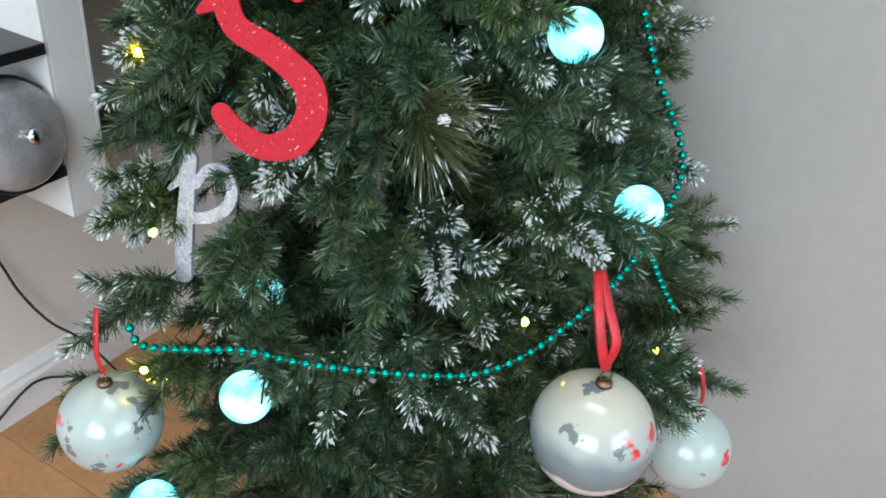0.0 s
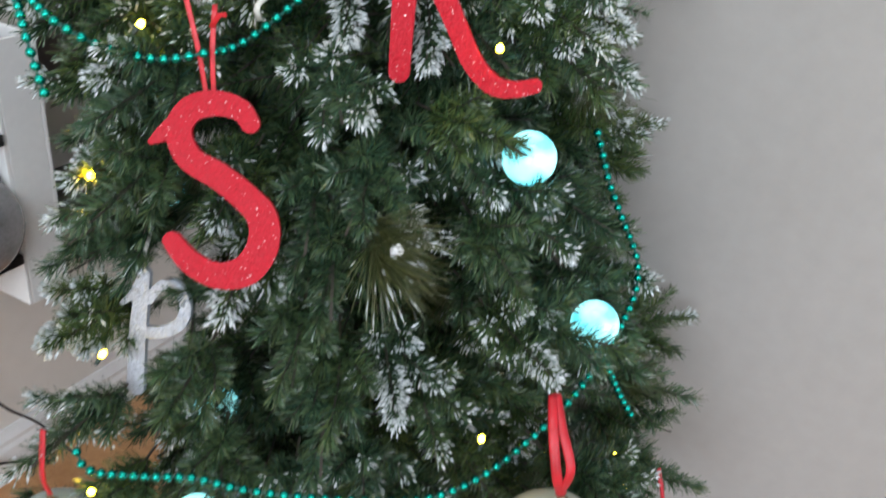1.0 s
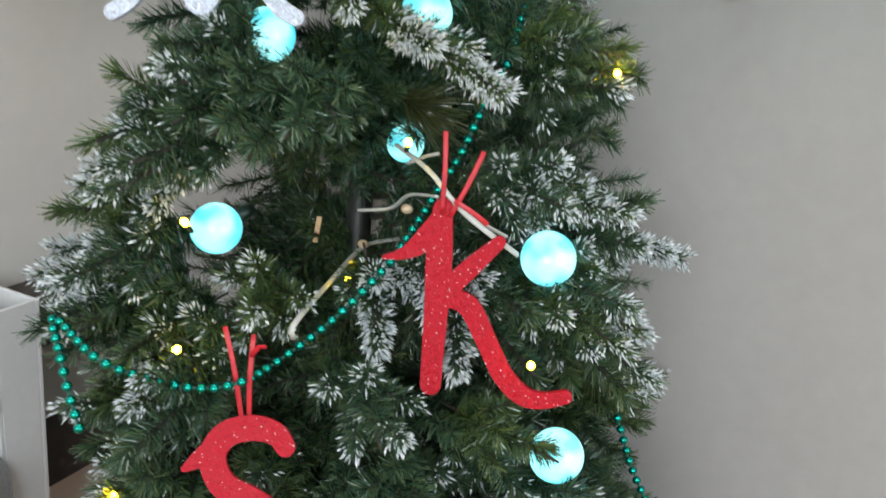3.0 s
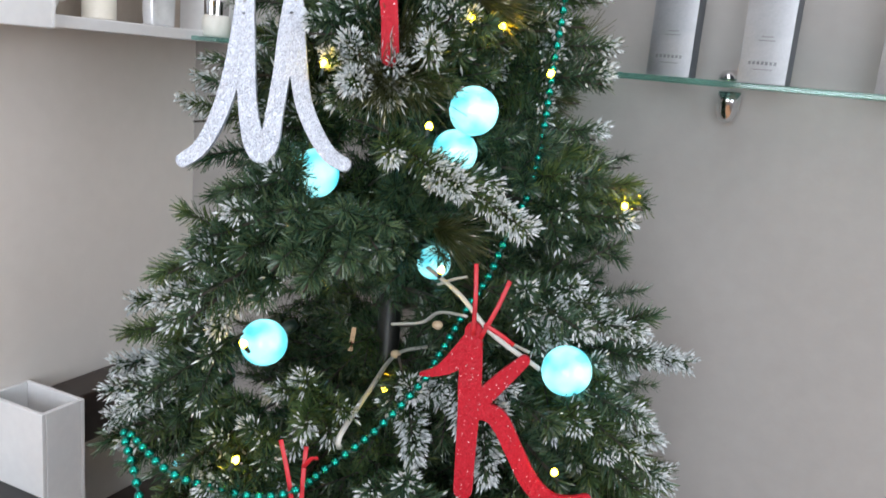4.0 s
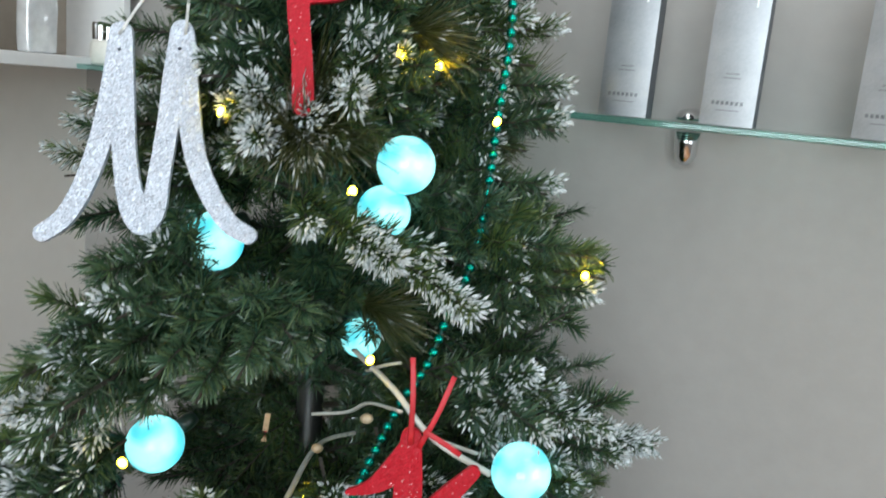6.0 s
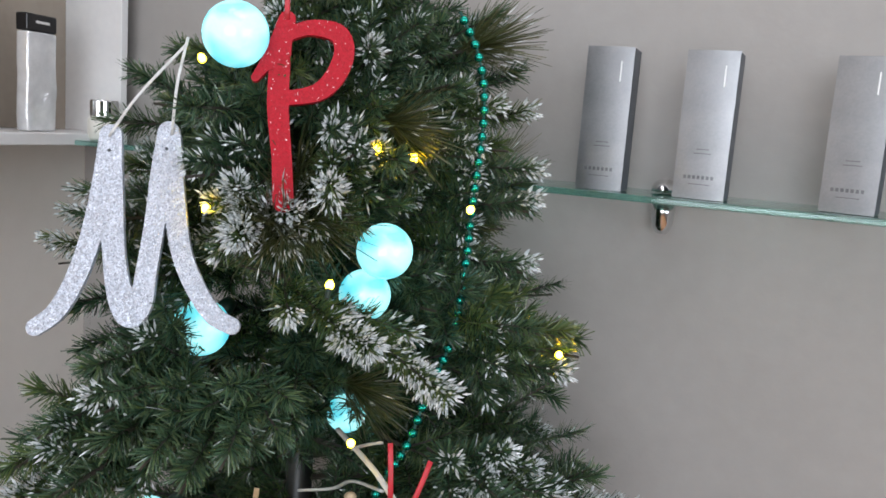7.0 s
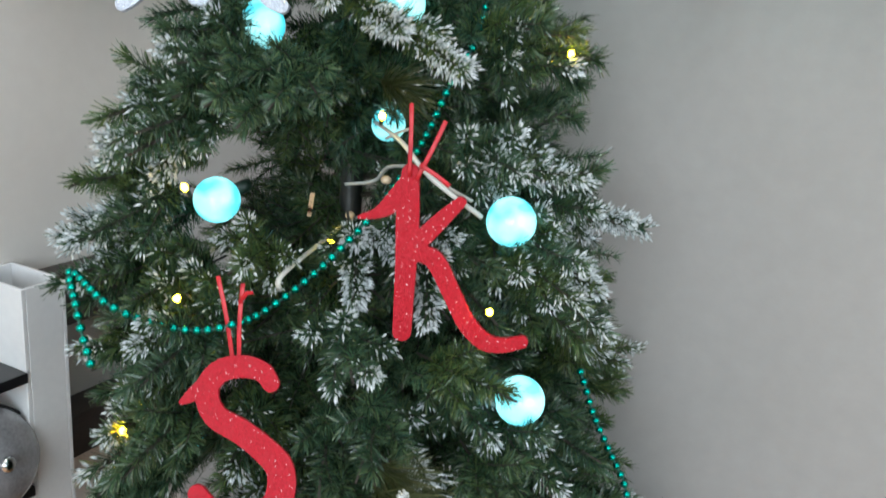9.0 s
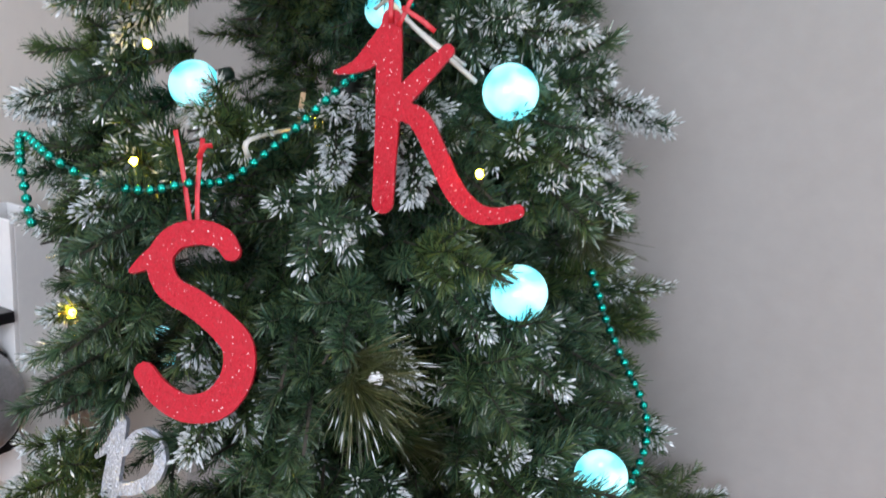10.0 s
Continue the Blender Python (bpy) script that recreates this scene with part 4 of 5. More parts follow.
for x, y, z, r, seen in ((0.118, 0.698, 0.957, 0.0228, True), (-0.169, 0.751, 0.938, 0.0228, True), (0.141, 0.654, 0.803, 0.0226, True),
                         (0.221, 0.639, 0.661, 0.0215, True), (0.165, 0.680, 0.625, 0.021, False), (-0.196, 0.734, 0.688, 0.022, False),
                         (-0.115, 0.620, 0.530, 0.021, False), (-0.091, 0.491, 0.517, 0.022, True), (-0.178, 0.475, 0.384, 0.022, False),
                         (-0.128, 0.748, 1.108, 0.0226, True), (0.013, 0.748, 1.178, 0.0224, True), (-0.001, 0.771, 1.137, 0.0215, False),
                         (-0.012, 0.815, 1.018, 0.0175, False), (-0.102, 0.712, 1.333, 0.0235, True), (-0.243, 0.768, 0.782, 0.021, False)):
    globe_light(x, y, z, r, seen)
HUNG.append((Vector((-0.001, 0.771, 1.137)), 0.006))
HUNG.append((Vector((-0.012, 0.808, 1.020)), 0.006))


# ---- printed baubles ----
def bauble_paint(name, stops, red, sprigs):
    """Pearl white shell with a printed landscape in soft bands, red patches and dark sprigs."""
    m = material(name, (0.75, 0.74, 0.70), 0.16, spec=0.6)
    t, n, l, b = nodes_of(m)
    co = n.new("ShaderNodeTexCoord")
    sep = n.new("ShaderNodeSeparateXYZ")
    l.new(co.outputs["Object"], sep.inputs[0])
    no = n.new("ShaderNodeTexNoise")
    no.inputs["Scale"].default_value, no.inputs["Detail"].default_value = 45, 5
    l.new(co.outputs["Object"], no.inputs["Vector"])
    warp = n.new("ShaderNodeMath")
    warp.operation = "MULTIPLY_ADD"
    l.new(no.outputs["Fac"], warp.inputs[0])
    warp.inputs[1].default_value = 0.018
    l.new(sep.outputs[2], warp.inputs[2])
    ramp = n.new("ShaderNodeValToRGB")
    el = ramp.color_ramp.elements
    for _ in range(4):
        el.new(0.5)
    scale = n.new("ShaderNodeMapRange")
    scale.inputs["From Min"].default_value, scale.inputs["From Max"].default_value = -0.055, 0.085
    l.new(warp.outputs[0], scale.inputs["Value"])
    for k, (p, c) in enumerate(stops):
        el[k].position, el[k].color = p, (*c, 1)
    l.new(scale.outputs[0], ramp.inputs[0])
    spots = n.new("ShaderNodeTexNoise")
    spots.inputs["Scale"].default_value, spots.inputs["Detail"].default_value = 26, 3
    l.new(co.outputs["Object"], spots.inputs["Vector"])
    cut = n.new("ShaderNodeMapRange")
    cut.inputs["From Min"].default_value, cut.inputs["From Max"].default_value = red, red + 0.03
    l.new(spots.outputs["Fac"], cut.inputs["Value"])
    mix = n.new("ShaderNodeMix")
    mix.data_type = "RGBA"
    l.new(cut.outputs[0], mix.inputs["Factor"])
    l.new(ramp.outputs[0], mix.inputs["A"])
    mix.inputs["B"].default_value = (0.50, 0.03, 0.035, 1)
    marks = n.new("ShaderNodeTexNoise")
    marks.inputs["Scale"].default_value, marks.inputs["Detail"].default_value = 34, 4
    shift = n.new("ShaderNodeVectorMath")
    shift.inputs[1].default_value = (3.1, 1.7, 0.4)
    l.new(co.outputs["Object"], shift.inputs[0])
    l.new(shift.outputs[0], marks.inputs["Vector"])
    dark = n.new("ShaderNodeMapRange")
    dark.inputs["From Min"].default_value, dark.inputs["From Max"].default_value = sprigs, sprigs + 0.02
    l.new(marks.outputs["Fac"], dark.inputs["Value"])
    last = n.new("ShaderNodeMix")
    last.data_type = "RGBA"
    l.new(dark.outputs[0], last.inputs["Factor"])
    l.new(mix.outputs["Result"], last.inputs["A"])
    last.inputs["B"].default_value = (0.13, 0.15, 0.15, 1)
    l.new(last.outputs["Result"], b.inputs["Base Color"])
    return m


PRINT = bauble_paint("printed_pearl", ((0.0, (0.50, 0.47, 0.49)), (0.31, (0.54, 0.51, 0.53)), (0.335, (0.12, 0.155, 0.175)), (0.50, (0.15, 0.19, 0.21)), (0.60, (0.33, 0.36, 0.34)), (0.78, (0.40, 0.39, 0.32))), 0.605, 0.65)
SPRIGS = bauble_paint("sprigged_pearl", ((0.0, (0.32, 0.37, 0.37)), (0.3, (0.36, 0.41, 0.40)), (0.5, (0.31, 0.37, 0.36)), (0.6, (0.36, 0.42, 0.40)), (0.7, (0.33, 0.39, 0.37)), (0.9, (0.36, 0.39, 0.34))), 0.645, 0.60)
GOLD = mottle(material("dull_gold", (0.2, 0.14, 0.08), 0.35, 1.0), (0.10, 0.07, 0.045), (0.22, 0.16, 0.10), 60, 3)


def bauble(x, y, z, r, turn, label, ribbon, paint=PRINT):
    top = thing("bauble", label, "bauble", pose(x, y, z, 0, 0, turn), "printed baubles")
    prof = [(max(0.0, r * math.sin(a)), -r * math.cos(a)) for a in [math.pi * k / 28 for k in range(29)]]
    part("shell", lathe(prof, 48), paint, top, smooth=True)
    part("cap", lathe([(0.0, r - 0.001), (0.0070, r - 0.001), (0.0066, r + 0.003), (0.004, r + 0.0045), (0.0, r + 0.0045)], 20), GOLD, top, "small dull gold cap", True)
    ring = [Vector((0.005 * math.sin(a), 0, r + 0.0085 + 0.005 * math.cos(a))) for a in [2 * math.pi * k / 16 for k in range(17)]]
    part("hanging_loop", tube(ring, 0.0008, 6), GOLD, top)
    back = pose(x, y, z, 0, 0, turn).inverted()
    for line in ribbon:
        part("ribbon", tube(spline([back @ Vector(p) for p in line], 0.005), 0.0042, 8, 0.45), RED_RIBBON, top, "red satin ribbon", True)
    HUNG.append((Vector((x, y, z)), r * 0.85))
    return top


bauble(0.1985, 0.502, 0.522, 0.052, 20, "large pearly bauble printed with a grey winter band",
       [[(0.198, 0.503, 0.588), (0.190, 0.500, 0.610), (0.183, 0.515, 0.640), (0.182, 0.548, 0.652)],
        [(0.196, 0.503, 0.588), (0.200, 0.502, 0.615), (0.190, 0.520, 0.640), (0.184, 0.550, 0.652)]])
bauble(-0.227, 0.513, 0.442, 0.046, 140, "large pearly bauble half covered by a branch",
       [[(-0.227, 0.514, 0.500), (-0.228, 0.510, 0.525), (-0.230, 0.525, 0.562)]], SPRIGS)
bauble(0.324, 0.624, 0.405, 0.044, 250, "large pearly bauble tucked behind a branch",
       [[(0.324, 0.625, 0.463), (0.320, 0.622, 0.485), (0.312, 0.635, 0.510)]], SPRIGS)


# ---- bead garlands ----
bm = bmesh.new()
bmesh.ops.create_icosphere(bm, subdivisions=2, radius=0.0039)
BEAD_MESH = bpy.data.meshes.new("bead")
bm.to_mesh(BEAD_MESH)
bm.free()
BEAD_MESH.materials.append(BEAD)
BEAD_MESH.polygons.foreach_set("use_smooth", [True] * len(BEAD_MESH.polygons))


def garland(points, label, keep=0.0):
    line = spline(points, 0.0104)
    top = thing("bead_garland", label, "garland", Matrix.Translation(line[0]), "bead garlands")
    part("thread", tube([p - line[0] for p in spline(points, 0.006)], 0.0011, 5), CORD, top)
    for k, p in enumerate(line):
        ob = new("bead", BEAD_MESH)
        ob.parent = top
        ob.location = p - line[0]
        if k % 3 == 0:
            HUNG.append((p, keep))
    return top


garland([(-0.192, 0.505, 0.562), (-0.178, 0.496, 0.553), (-0.130, 0.486, 0.565), (-0.088, 0.480, 0.577), (-0.046, 0.477, 0.575), (0.011, 0.483, 0.570),
         (0.078, 0.497, 0.565), (0.113, 0.513, 0.566), (0.144, 0.532, 0.577), (0.170, 0.553, 0.592), (0.201, 0.583, 0.611), (0.229, 0.619, 0.636)],
        "string of shiny green beads swagged across the tree")
garland([(0.230, 0.622, 0.638), (0.250, 0.660, 0.652), (0.262, 0.690, 0.674), (0.258, 0.703, 0.699), (0.241, 0.706, 0.729), (0.220, 0.709, 0.766), (0.207, 0.712, 0.797), (0.200, 0.716, 0.813)],
        "string of shiny green beads hanging at the edge of the branches")
garland([(0.231, 0.640, 0.630), (0.247, 0.650, 0.604), (0.264, 0.660, 0.572), (0.284, 0.668, 0.540)],
        "short string of shiny green beads sinking between the branches")
garland([(-0.207, 0.558, 0.845), (-0.220, 0.572, 0.864), (-0.229, 0.582, 0.883), (-0.250, 0.617, 0.899), (-0.203, 0.578, 0.890), (-0.175, 0.588, 0.873), (-0.135, 0.583, 0.871),
         (-0.104, 0.581, 0.879), (-0.085, 0.620, 0.879), (-0.044, 0.632, 0.915), (-0.009, 0.652, 0.954), (0.002, 0.680, 0.967), (0.022, 0.712, 1.000),
         (0.039, 0.700, 1.037), (0.052, 0.712, 1.072), (0.072, 0.743, 1.115), (0.080, 0.765, 1.170), (0.081, 0.762, 1.217), (0.085, 0.765, 1.291), (0.077, 0.765, 1.336), (0.059, 0.770, 1.371)],
        "long string of shiny green beads climbing the tree", 0.0055)


# ---- small warm lights and their cable ----
def fairy_light(x, y, z, size=0.0029):
    top = thing("fairy_light", "tiny warm white light in a clear holder", "string light", pose(x, y, z, (173 * x * 20) % 90 - 45, (71 * z * 20) % 60 - 30), "small warm lights on the tree")
    part("led", lathe([(max(0.0, size * math.sin(a)), -size * 1.3 * math.cos(a)) for a in [math.pi * k / 8 for k in range(9)]], 14), FAIRY, top, smooth=True)
    part("holder", lathe([(0.0, -0.010), (0.0016, -0.010), (0.0021, -size), (0.0, -size)], 10), SOCKET, top)
    HUNG.append((Vector((x, y, z)), 0.0))


for x, y, z in ((-0.181, 0.544, 0.633), (-0.188, 0.511, 0.512), (-0.198, 0.591, 0.768), (0.134, 0.571, 0.573), (0.280, 0.673, 0.483), (-0.156, 0.608, 0.887), (0.002, 0.735, 1.258), 
                (-0.045, 0.700, 0.923), (-0.118, 0.705, 1.208), (0.077, 0.734, 1.217), (-0.023, 0.656, 1.167), (0.031, 0.742, 1.253), (0.156, 0.728, 1.107), (0.104, 0.611, 0.901), (-0.003, 0.685, 1.043),
                (-0.163, 0.647, 0.973), (-0.136, 0.760, 1.317)):
    fairy_light(x, y, z)


TAN = mottle(material("tan_plastic", (0.5, 0.38, 0.24), 0.4), (0.42, 0.31, 0.19), (0.58, 0.45, 0.30), 120, 3)


def light_cable(points, r, label, joints=()):
    line = spline(points, 0.005)
    ob = part("light_cable", tube([p - line[0] for p in line], r, 8, 0.6), CABLE, smooth=True)
    ob.matrix_world = Matrix.Translation(line[0])
    for p in line[::2]:
        HUNG.append((p, 0.0055))
    for p in joints:
        bm = bmesh.new()
        bmesh.ops.create_uvsphere(bm, u_segments=12, v_segments=8, radius=0.0042)
        bmesh.ops.transform(bm, matrix=Matrix.Diagonal((1.25, 0.9, 1.0, 1)), verts=bm.verts[:])
        part("joint", bm, TAN, ob, "tan plastic joint", True, Matrix.Translation(Vector(p) - line[0]))
    return tagged(ob, label, "cable", "pale cables in the tree")


for points, r, joints in (([(-0.016, 0.75, 1.028), (0.015, 0.69, 1.021), (0.044, 0.655, 1.000), (0.091, 0.68, 0.963)], 0.0026, ()),
                  ([(-0.048, 0.78, 0.959), (-0.018, 0.77, 0.967), (-0.001, 0.74, 0.988), (0.024, 0.70, 0.999)], 0.0022, ((-0.002, 0.735, 0.977),)),
                  ([(-0.075, 0.63, 0.895), (-0.074, 0.63, 0.908), (-0.06, 0.72, 0.912), (-0.043, 0.817, 0.914), (-0.007, 0.84, 0.919)], 0.0024, ((-0.042, 0.785, 0.926),)),
                  ([(-0.005, 0.74, 1.015), (0.010, 0.728, 1.025), (0.024, 0.72, 1.031)], 0.0019, ()),
                  ([(0.044, 0.655, 1.0), (0.065, 0.675, 0.985), (0.084, 0.69, 0.973)], 0.0022, ())):
    light_cable(points, r, "pale grey light cable looped between the branches", joints)
clip = thing("twig_clip", "small white plastic clip on a branch end", "clip", pose(0.049, 0.547, 0.761, 10, 15, 20))
part("jaw", box(-0.0045, 0.0045, -0.0012, 0.0012, -0.003, 0.003, 0.0005), WHITE, clip)
part("jaw", box(-0.0045, 0.0045, 0.0016, 0.0040, -0.003, 0.003, 0.0005), WHITE, clip)
part("pin", box(-0.0012, 0.0012, -0.0016, 0.0044, 0.0031, 0.0046, 0.0003), WHITE, clip)
HUNG.append((Vector((0.049, 0.547, 0.761)), 0.004))
TAG = mottle(material("tan_paper_tag", (0.65, 0.42, 0.22), 0.6), (0.55, 0.34, 0.17), (0.75, 0.52, 0.30), 80, 3)
tag = thing("paper_tag", "small tan paper tag on a branch wire", "tag", pose(-0.092, 0.83, 0.922, -8, 6, 5))
part("card", box(-0.0025, 0.0025, -0.0006, 0.0006, -0.013, 0.013, 0.0003), TAG, tag)
part("red_mark", box(-0.0016, 0.0016, -0.0010, -0.0006, -0.008, -0.003), RED_RIBBON, tag, "red printed mark")
HUNG.append((Vector((-0.092, 0.83, 0.922)), 0.012))
HUNG.append((Vector((-0.092, 0.83, 0.945)), 0.012))


# ---- the branches, kept out of the camera's view of what hangs on them ----
trunk()
for hollow, size in (((-0.043, 0.642, 0.854), 0.035),
                     ((0.046, 0.644, 0.815), 0.03),
                     ((0.013, 0.618, 0.800), 0.018),
                     ((-0.072, 0.688, 0.955), 0.03),
                     ((-0.065, 0.705, 0.973), 0.042),
                     ((-0.076, 0.647, 0.867), 0.03),
                     ((-0.033, 0.664, 0.938), 0.02),
                     ((-0.039, 0.701, 1.111), 0.018),
                     ((-0.071, 0.702, 1.142), 0.015),
                     ((-0.158, 0.720, 0.945), 0.040),
                     ((-0.092, 0.690, 0.960), 0.035),
                     ((-0.030, 0.650, 0.868), 0.040),
                     ((-0.015, 0.590, 0.800), 0.022),
                     ((0.234, 0.658, 0.472), 0.02),
                     ((0.071, 0.613, 0.671), 0.022)):
    HUNG.append((Vector(hollow), size))        # the dark hollows between the limbs
HUNG.append((Vector((-0.004, 0.640, 0.880)), 0.014))        # the two white ends by the letter
HUNG.append((Vector((0.056, 0.640, 0.872)), 0.014))
np.random.seed(11)
grow()
np.random.seed(13)
fill()
thicken(-0.24, -0.13, 0.86, 1.00, 0.84, 1.08, 40, 3)
thicken(-0.19, 0.02, 0.55, 0.76, 0.26, 0.52, 95, 6)
thicken(0.02, 0.24, 0.56, 0.76, 0.26, 0.50, 60, 8)
thicken(-0.24, -0.12, 0.78, 0.95, 0.70, 0.90, 40, 4)
np.random.seed(12)
# tufts on the upper half, top first
tip(-0.098, 0.722, 1.329, "frosted", 0.10, 0.0)
tip(-0.045, 0.723, 1.342, "plain", 0.10, -0.2)
tip(0.008, 0.731, 1.331, "frosted", 0.10, -0.2)
tip(0.054, 0.749, 1.311, "plain", 0.10, -0.2)
tip(0.086, 0.821, 1.350, "pine", 0.10, -0.3)
tip(0.104, 0.797, 1.290, "frosted", 0.10, -0.1)
tip(-0.016, 0.696, 1.276, "frosted", 0.10, 0.0)
tip(-0.056, 0.706, 1.307, "plain", 0.10, 0.0)
tip(0.031, 0.757, 1.355, "plain", 0.10, -0.3)
tip(-0.122, 0.705, 1.280, "plain", 0.10, 0.0)
tip(-0.097, 0.651, 1.167, "snow", 0.10, 0.1)
tip(-0.023, 0.669, 1.218, "white", 0.10, 0.0)
tip(-0.071, 0.622, 1.104, "snow", 0.15, 0.1, -0.3)
tip(-0.000, 0.637, 1.121, "white", 0.10, 0.3)
tip(0.019, 0.655, 1.101, "white", 0.15, 0.5, 0.5, True, brush_mesh)
tip(0.067, 0.675, 1.080, "white", 0.15, 0.5, 0.4, True, brush_mesh)
tip(-0.019, 0.607, 1.047, "snow", 0.15, 0.8)
tip(-0.044, 0.613, 1.079, "plain", 0.15, 0.4)
tip(0.037, 0.687, 1.214, "frosted", 0.10, 0.0)
tip(0.108, 0.716, 1.170, "frosted", 0.10, 0.1)
tip(0.175, 0.774, 1.112, "plain", 0.15, 0.0, 0.0, True)
tip(0.128, 0.713, 1.125, "plain", 0.15, 0.0, 0.0, True)
tip(0.088, 0.652, 1.069, "frosted", 0.15, 0.4)
tip(0.127, 0.656, 1.008, "frosted", 0.15, 0.1)
tip(0.194, 0.736, 1.010, "plain", 0.20, -0.7, 0.0, True)
tip(0.234, 0.769, 0.945, "white", 0.20, 0.2, 0.0, True)
tip(0.184, 0.673, 0.918, "frosted", 0.20, 0.3)
tip(0.200, 0.675, 0.875, "frosted", 0.20, 0.3)
tip(-0.215, 0.654, 1.049, "plain", 0.20, 0.2)
tip(-0.231, 0.655, 1.026, "plain", 0.20, 0.3)
tip(-0.183, 0.653, 1.097, "plain", 0.15, 0.1)
tip(-0.210, 0.691, 1.140, "frosted", 0.10, 0.1)
tip(-0.203, 0.711, 1.193, "frosted", 0.10, 0.0)
tip(-0.236, 0.648, 1.000, "white", 0.20, 0.1)
tip(-0.201, 0.615, 0.975, "frosted", 0.20, 0.3)
tip(-0.240, 0.623, 0.929, "frosted", 0.20, 0.3)
tip(-0.173, 0.589, 0.931, "frosted", 0.20, 0.4)
tip(-0.123, 0.579, 0.950, "frosted", 0.15, 0.4)
tip(-0.090, 0.577, 0.963, "plain", 0.15, 0.4)
tip(-0.165, 0.626, 1.051, "plain", 0.15, 0.2)
tip(-0.135, 0.615, 1.047, "plain", 0.15, 0.3)
tip(-0.109, 0.613, 1.059, "plain", 0.15, 0.4)
tip(-0.084, 0.615, 1.075, "plain", 0.15, 0.5)
tip(-0.193, 0.618, 0.994, "frosted", 0.20, 0.2)
tip(-0.280, 0.670, 0.958, "plain", 0.20, 0.1)
tip(-0.274, 0.637, 0.884, "plain", 0.20, 0.1)
tip(-0.164, 0.635, 1.077, "frosted", 0.15, 0.1)
tip(-0.196, 0.604, 0.951, "frosted", 0.20, 0.3)
tip(0.058, 0.665, 1.139, "plain", 0.10, 0.1)
tip(-0.055, 0.668, 1.219, "frosted", 0.10, -0.2)
tip(-0.139, 0.680, 1.208, "frosted", 0.10, 0.1)
tip(0.072, 0.628, 1.026, "plain", 0.15, 0.3)
tip(0.103, 0.618, 0.955, "plain", 0.20, 0.3)
tip(0.138, 0.643, 0.958, "frosted", 0.20, 0.3)
tip(-0.124, 0.690, 1.245, "plain", 0.10, 0.0)
tip(-0.013, 0.689, 1.255, "frosted", 0.10, -0.2)
tip(0.034, 0.702, 1.251, "plain", 0.10, 0.0)
tip(0.104, 0.766, 1.255, "frosted", 0.10, 0.0)
tip(0.064, 0.690, 1.184, "plain", 0.10, 0.0)
tip(-0.064, 0.662, 1.195, "pine", 0.15, 0.15)
# the broad flanks of the upper half
for x, y, z, kind, reach, sag, swing in (
        (-0.226, 0.84, 1.262, "plain", 0.20, 0.0, 0.1), (-0.205, 0.82, 1.300, "plain", 0.15, -0.3, 0.0), (-0.190, 0.86, 1.330, "plain", 0.15, -0.3, 0.0),
        (-0.245, 0.83, 1.200, "frosted", 0.20, 0.0, 0.0), (-0.252, 0.82, 1.165, "frosted", 0.20, 0.1, 0.0), (-0.262, 0.81, 1.140, "frosted", 0.20, 0.1, 0.1),
        (-0.250, 0.80, 1.108, "plain", 0.20, 0.2, 0.0), (-0.238, 0.80, 1.075, "plain", 0.20, 0.2, 0.0), (-0.195, 0.78, 1.225, "plain", 0.15, 0.0, 0.0),
        (-0.188, 0.78, 1.180, "plain", 0.15, 0.0, 0.0), (-0.180, 0.79, 1.280, "plain", 0.15, -0.1, 0.0), (-0.200, 0.86, 1.235, "plain", 0.15, 0.0, 0.3),
        (-0.175, 0.77, 1.140, "plain", 0.15, 0.1, 0.0), (-0.150, 0.82, 1.330, "plain", 0.10, -0.2, 0.0),
        (0.132, 0.84, 1.290, "frosted", 0.15, -0.1, 0.0), (0.120, 0.83, 1.325, "plain", 0.15, -0.3, 0.0), (0.142, 0.83, 1.245, "frosted", 0.15, 0.0, 0.0),
        (0.136, 0.80, 1.212, "frosted", 0.15, 0.0, 0.0), (0.136, 0.80, 1.158, "frosted", 0.15, 0.1, 0.0), (0.112, 0.80, 1.262, "plain", 0.15, 0.0, 0.0),
        (0.095, 0.83, 1.370, "plain", 0.10, -0.4, 0.0), (0.120, 0.84, 1.190, "plain", 0.15, 0.0, 0.2)):
    tip(x, y, z, kind, reach, sag, swing, True)
tip(-0.129, 0.690, 1.231, "frosted", 0.10, 0.1, -0.5, True)
tip(-0.073, 0.705, 1.201, "pine", 0.10, 0.1, 0.0, True)
# long brushes that stand out of the crown
for x, y, z, kind, reach, sag, swing in (
        (0.204, 0.80, 1.108, "plain", 0.20, 0.0, 0.15), (0.190, 0.80, 1.080, "plain", 0.20, 0.2, 0.0), (0.206, 0.80, 0.996, "plain", 0.20, -0.75, 0.1),
        (0.240, 0.80, 0.935, "white", 0.20, 0.2, 0.0), (-0.302, 0.80, 0.972, "plain", 0.20, 0.6, 0.0), (-0.270, 0.78, 1.006, "plain", 0.20, 0.5, 0.0),
        (-0.322, 0.80, 0.948, "frosted", 0.25, 0.15, 0.0), (-0.330, 0.78, 0.845, "white", 0.25, 0.2, 0.0), (-0.300, 0.72, 0.900, "white", 0.25, 0.2, 0.0),
        (0.255, 0.70, 0.725, "plain", 0.20, 0.0, 0.0), (0.290, 0.70, 0.665, "frosted", 0.25, 0.1, 0.0)):
    tip(x, y, z, kind, reach, sag, swing, True, brush_mesh)
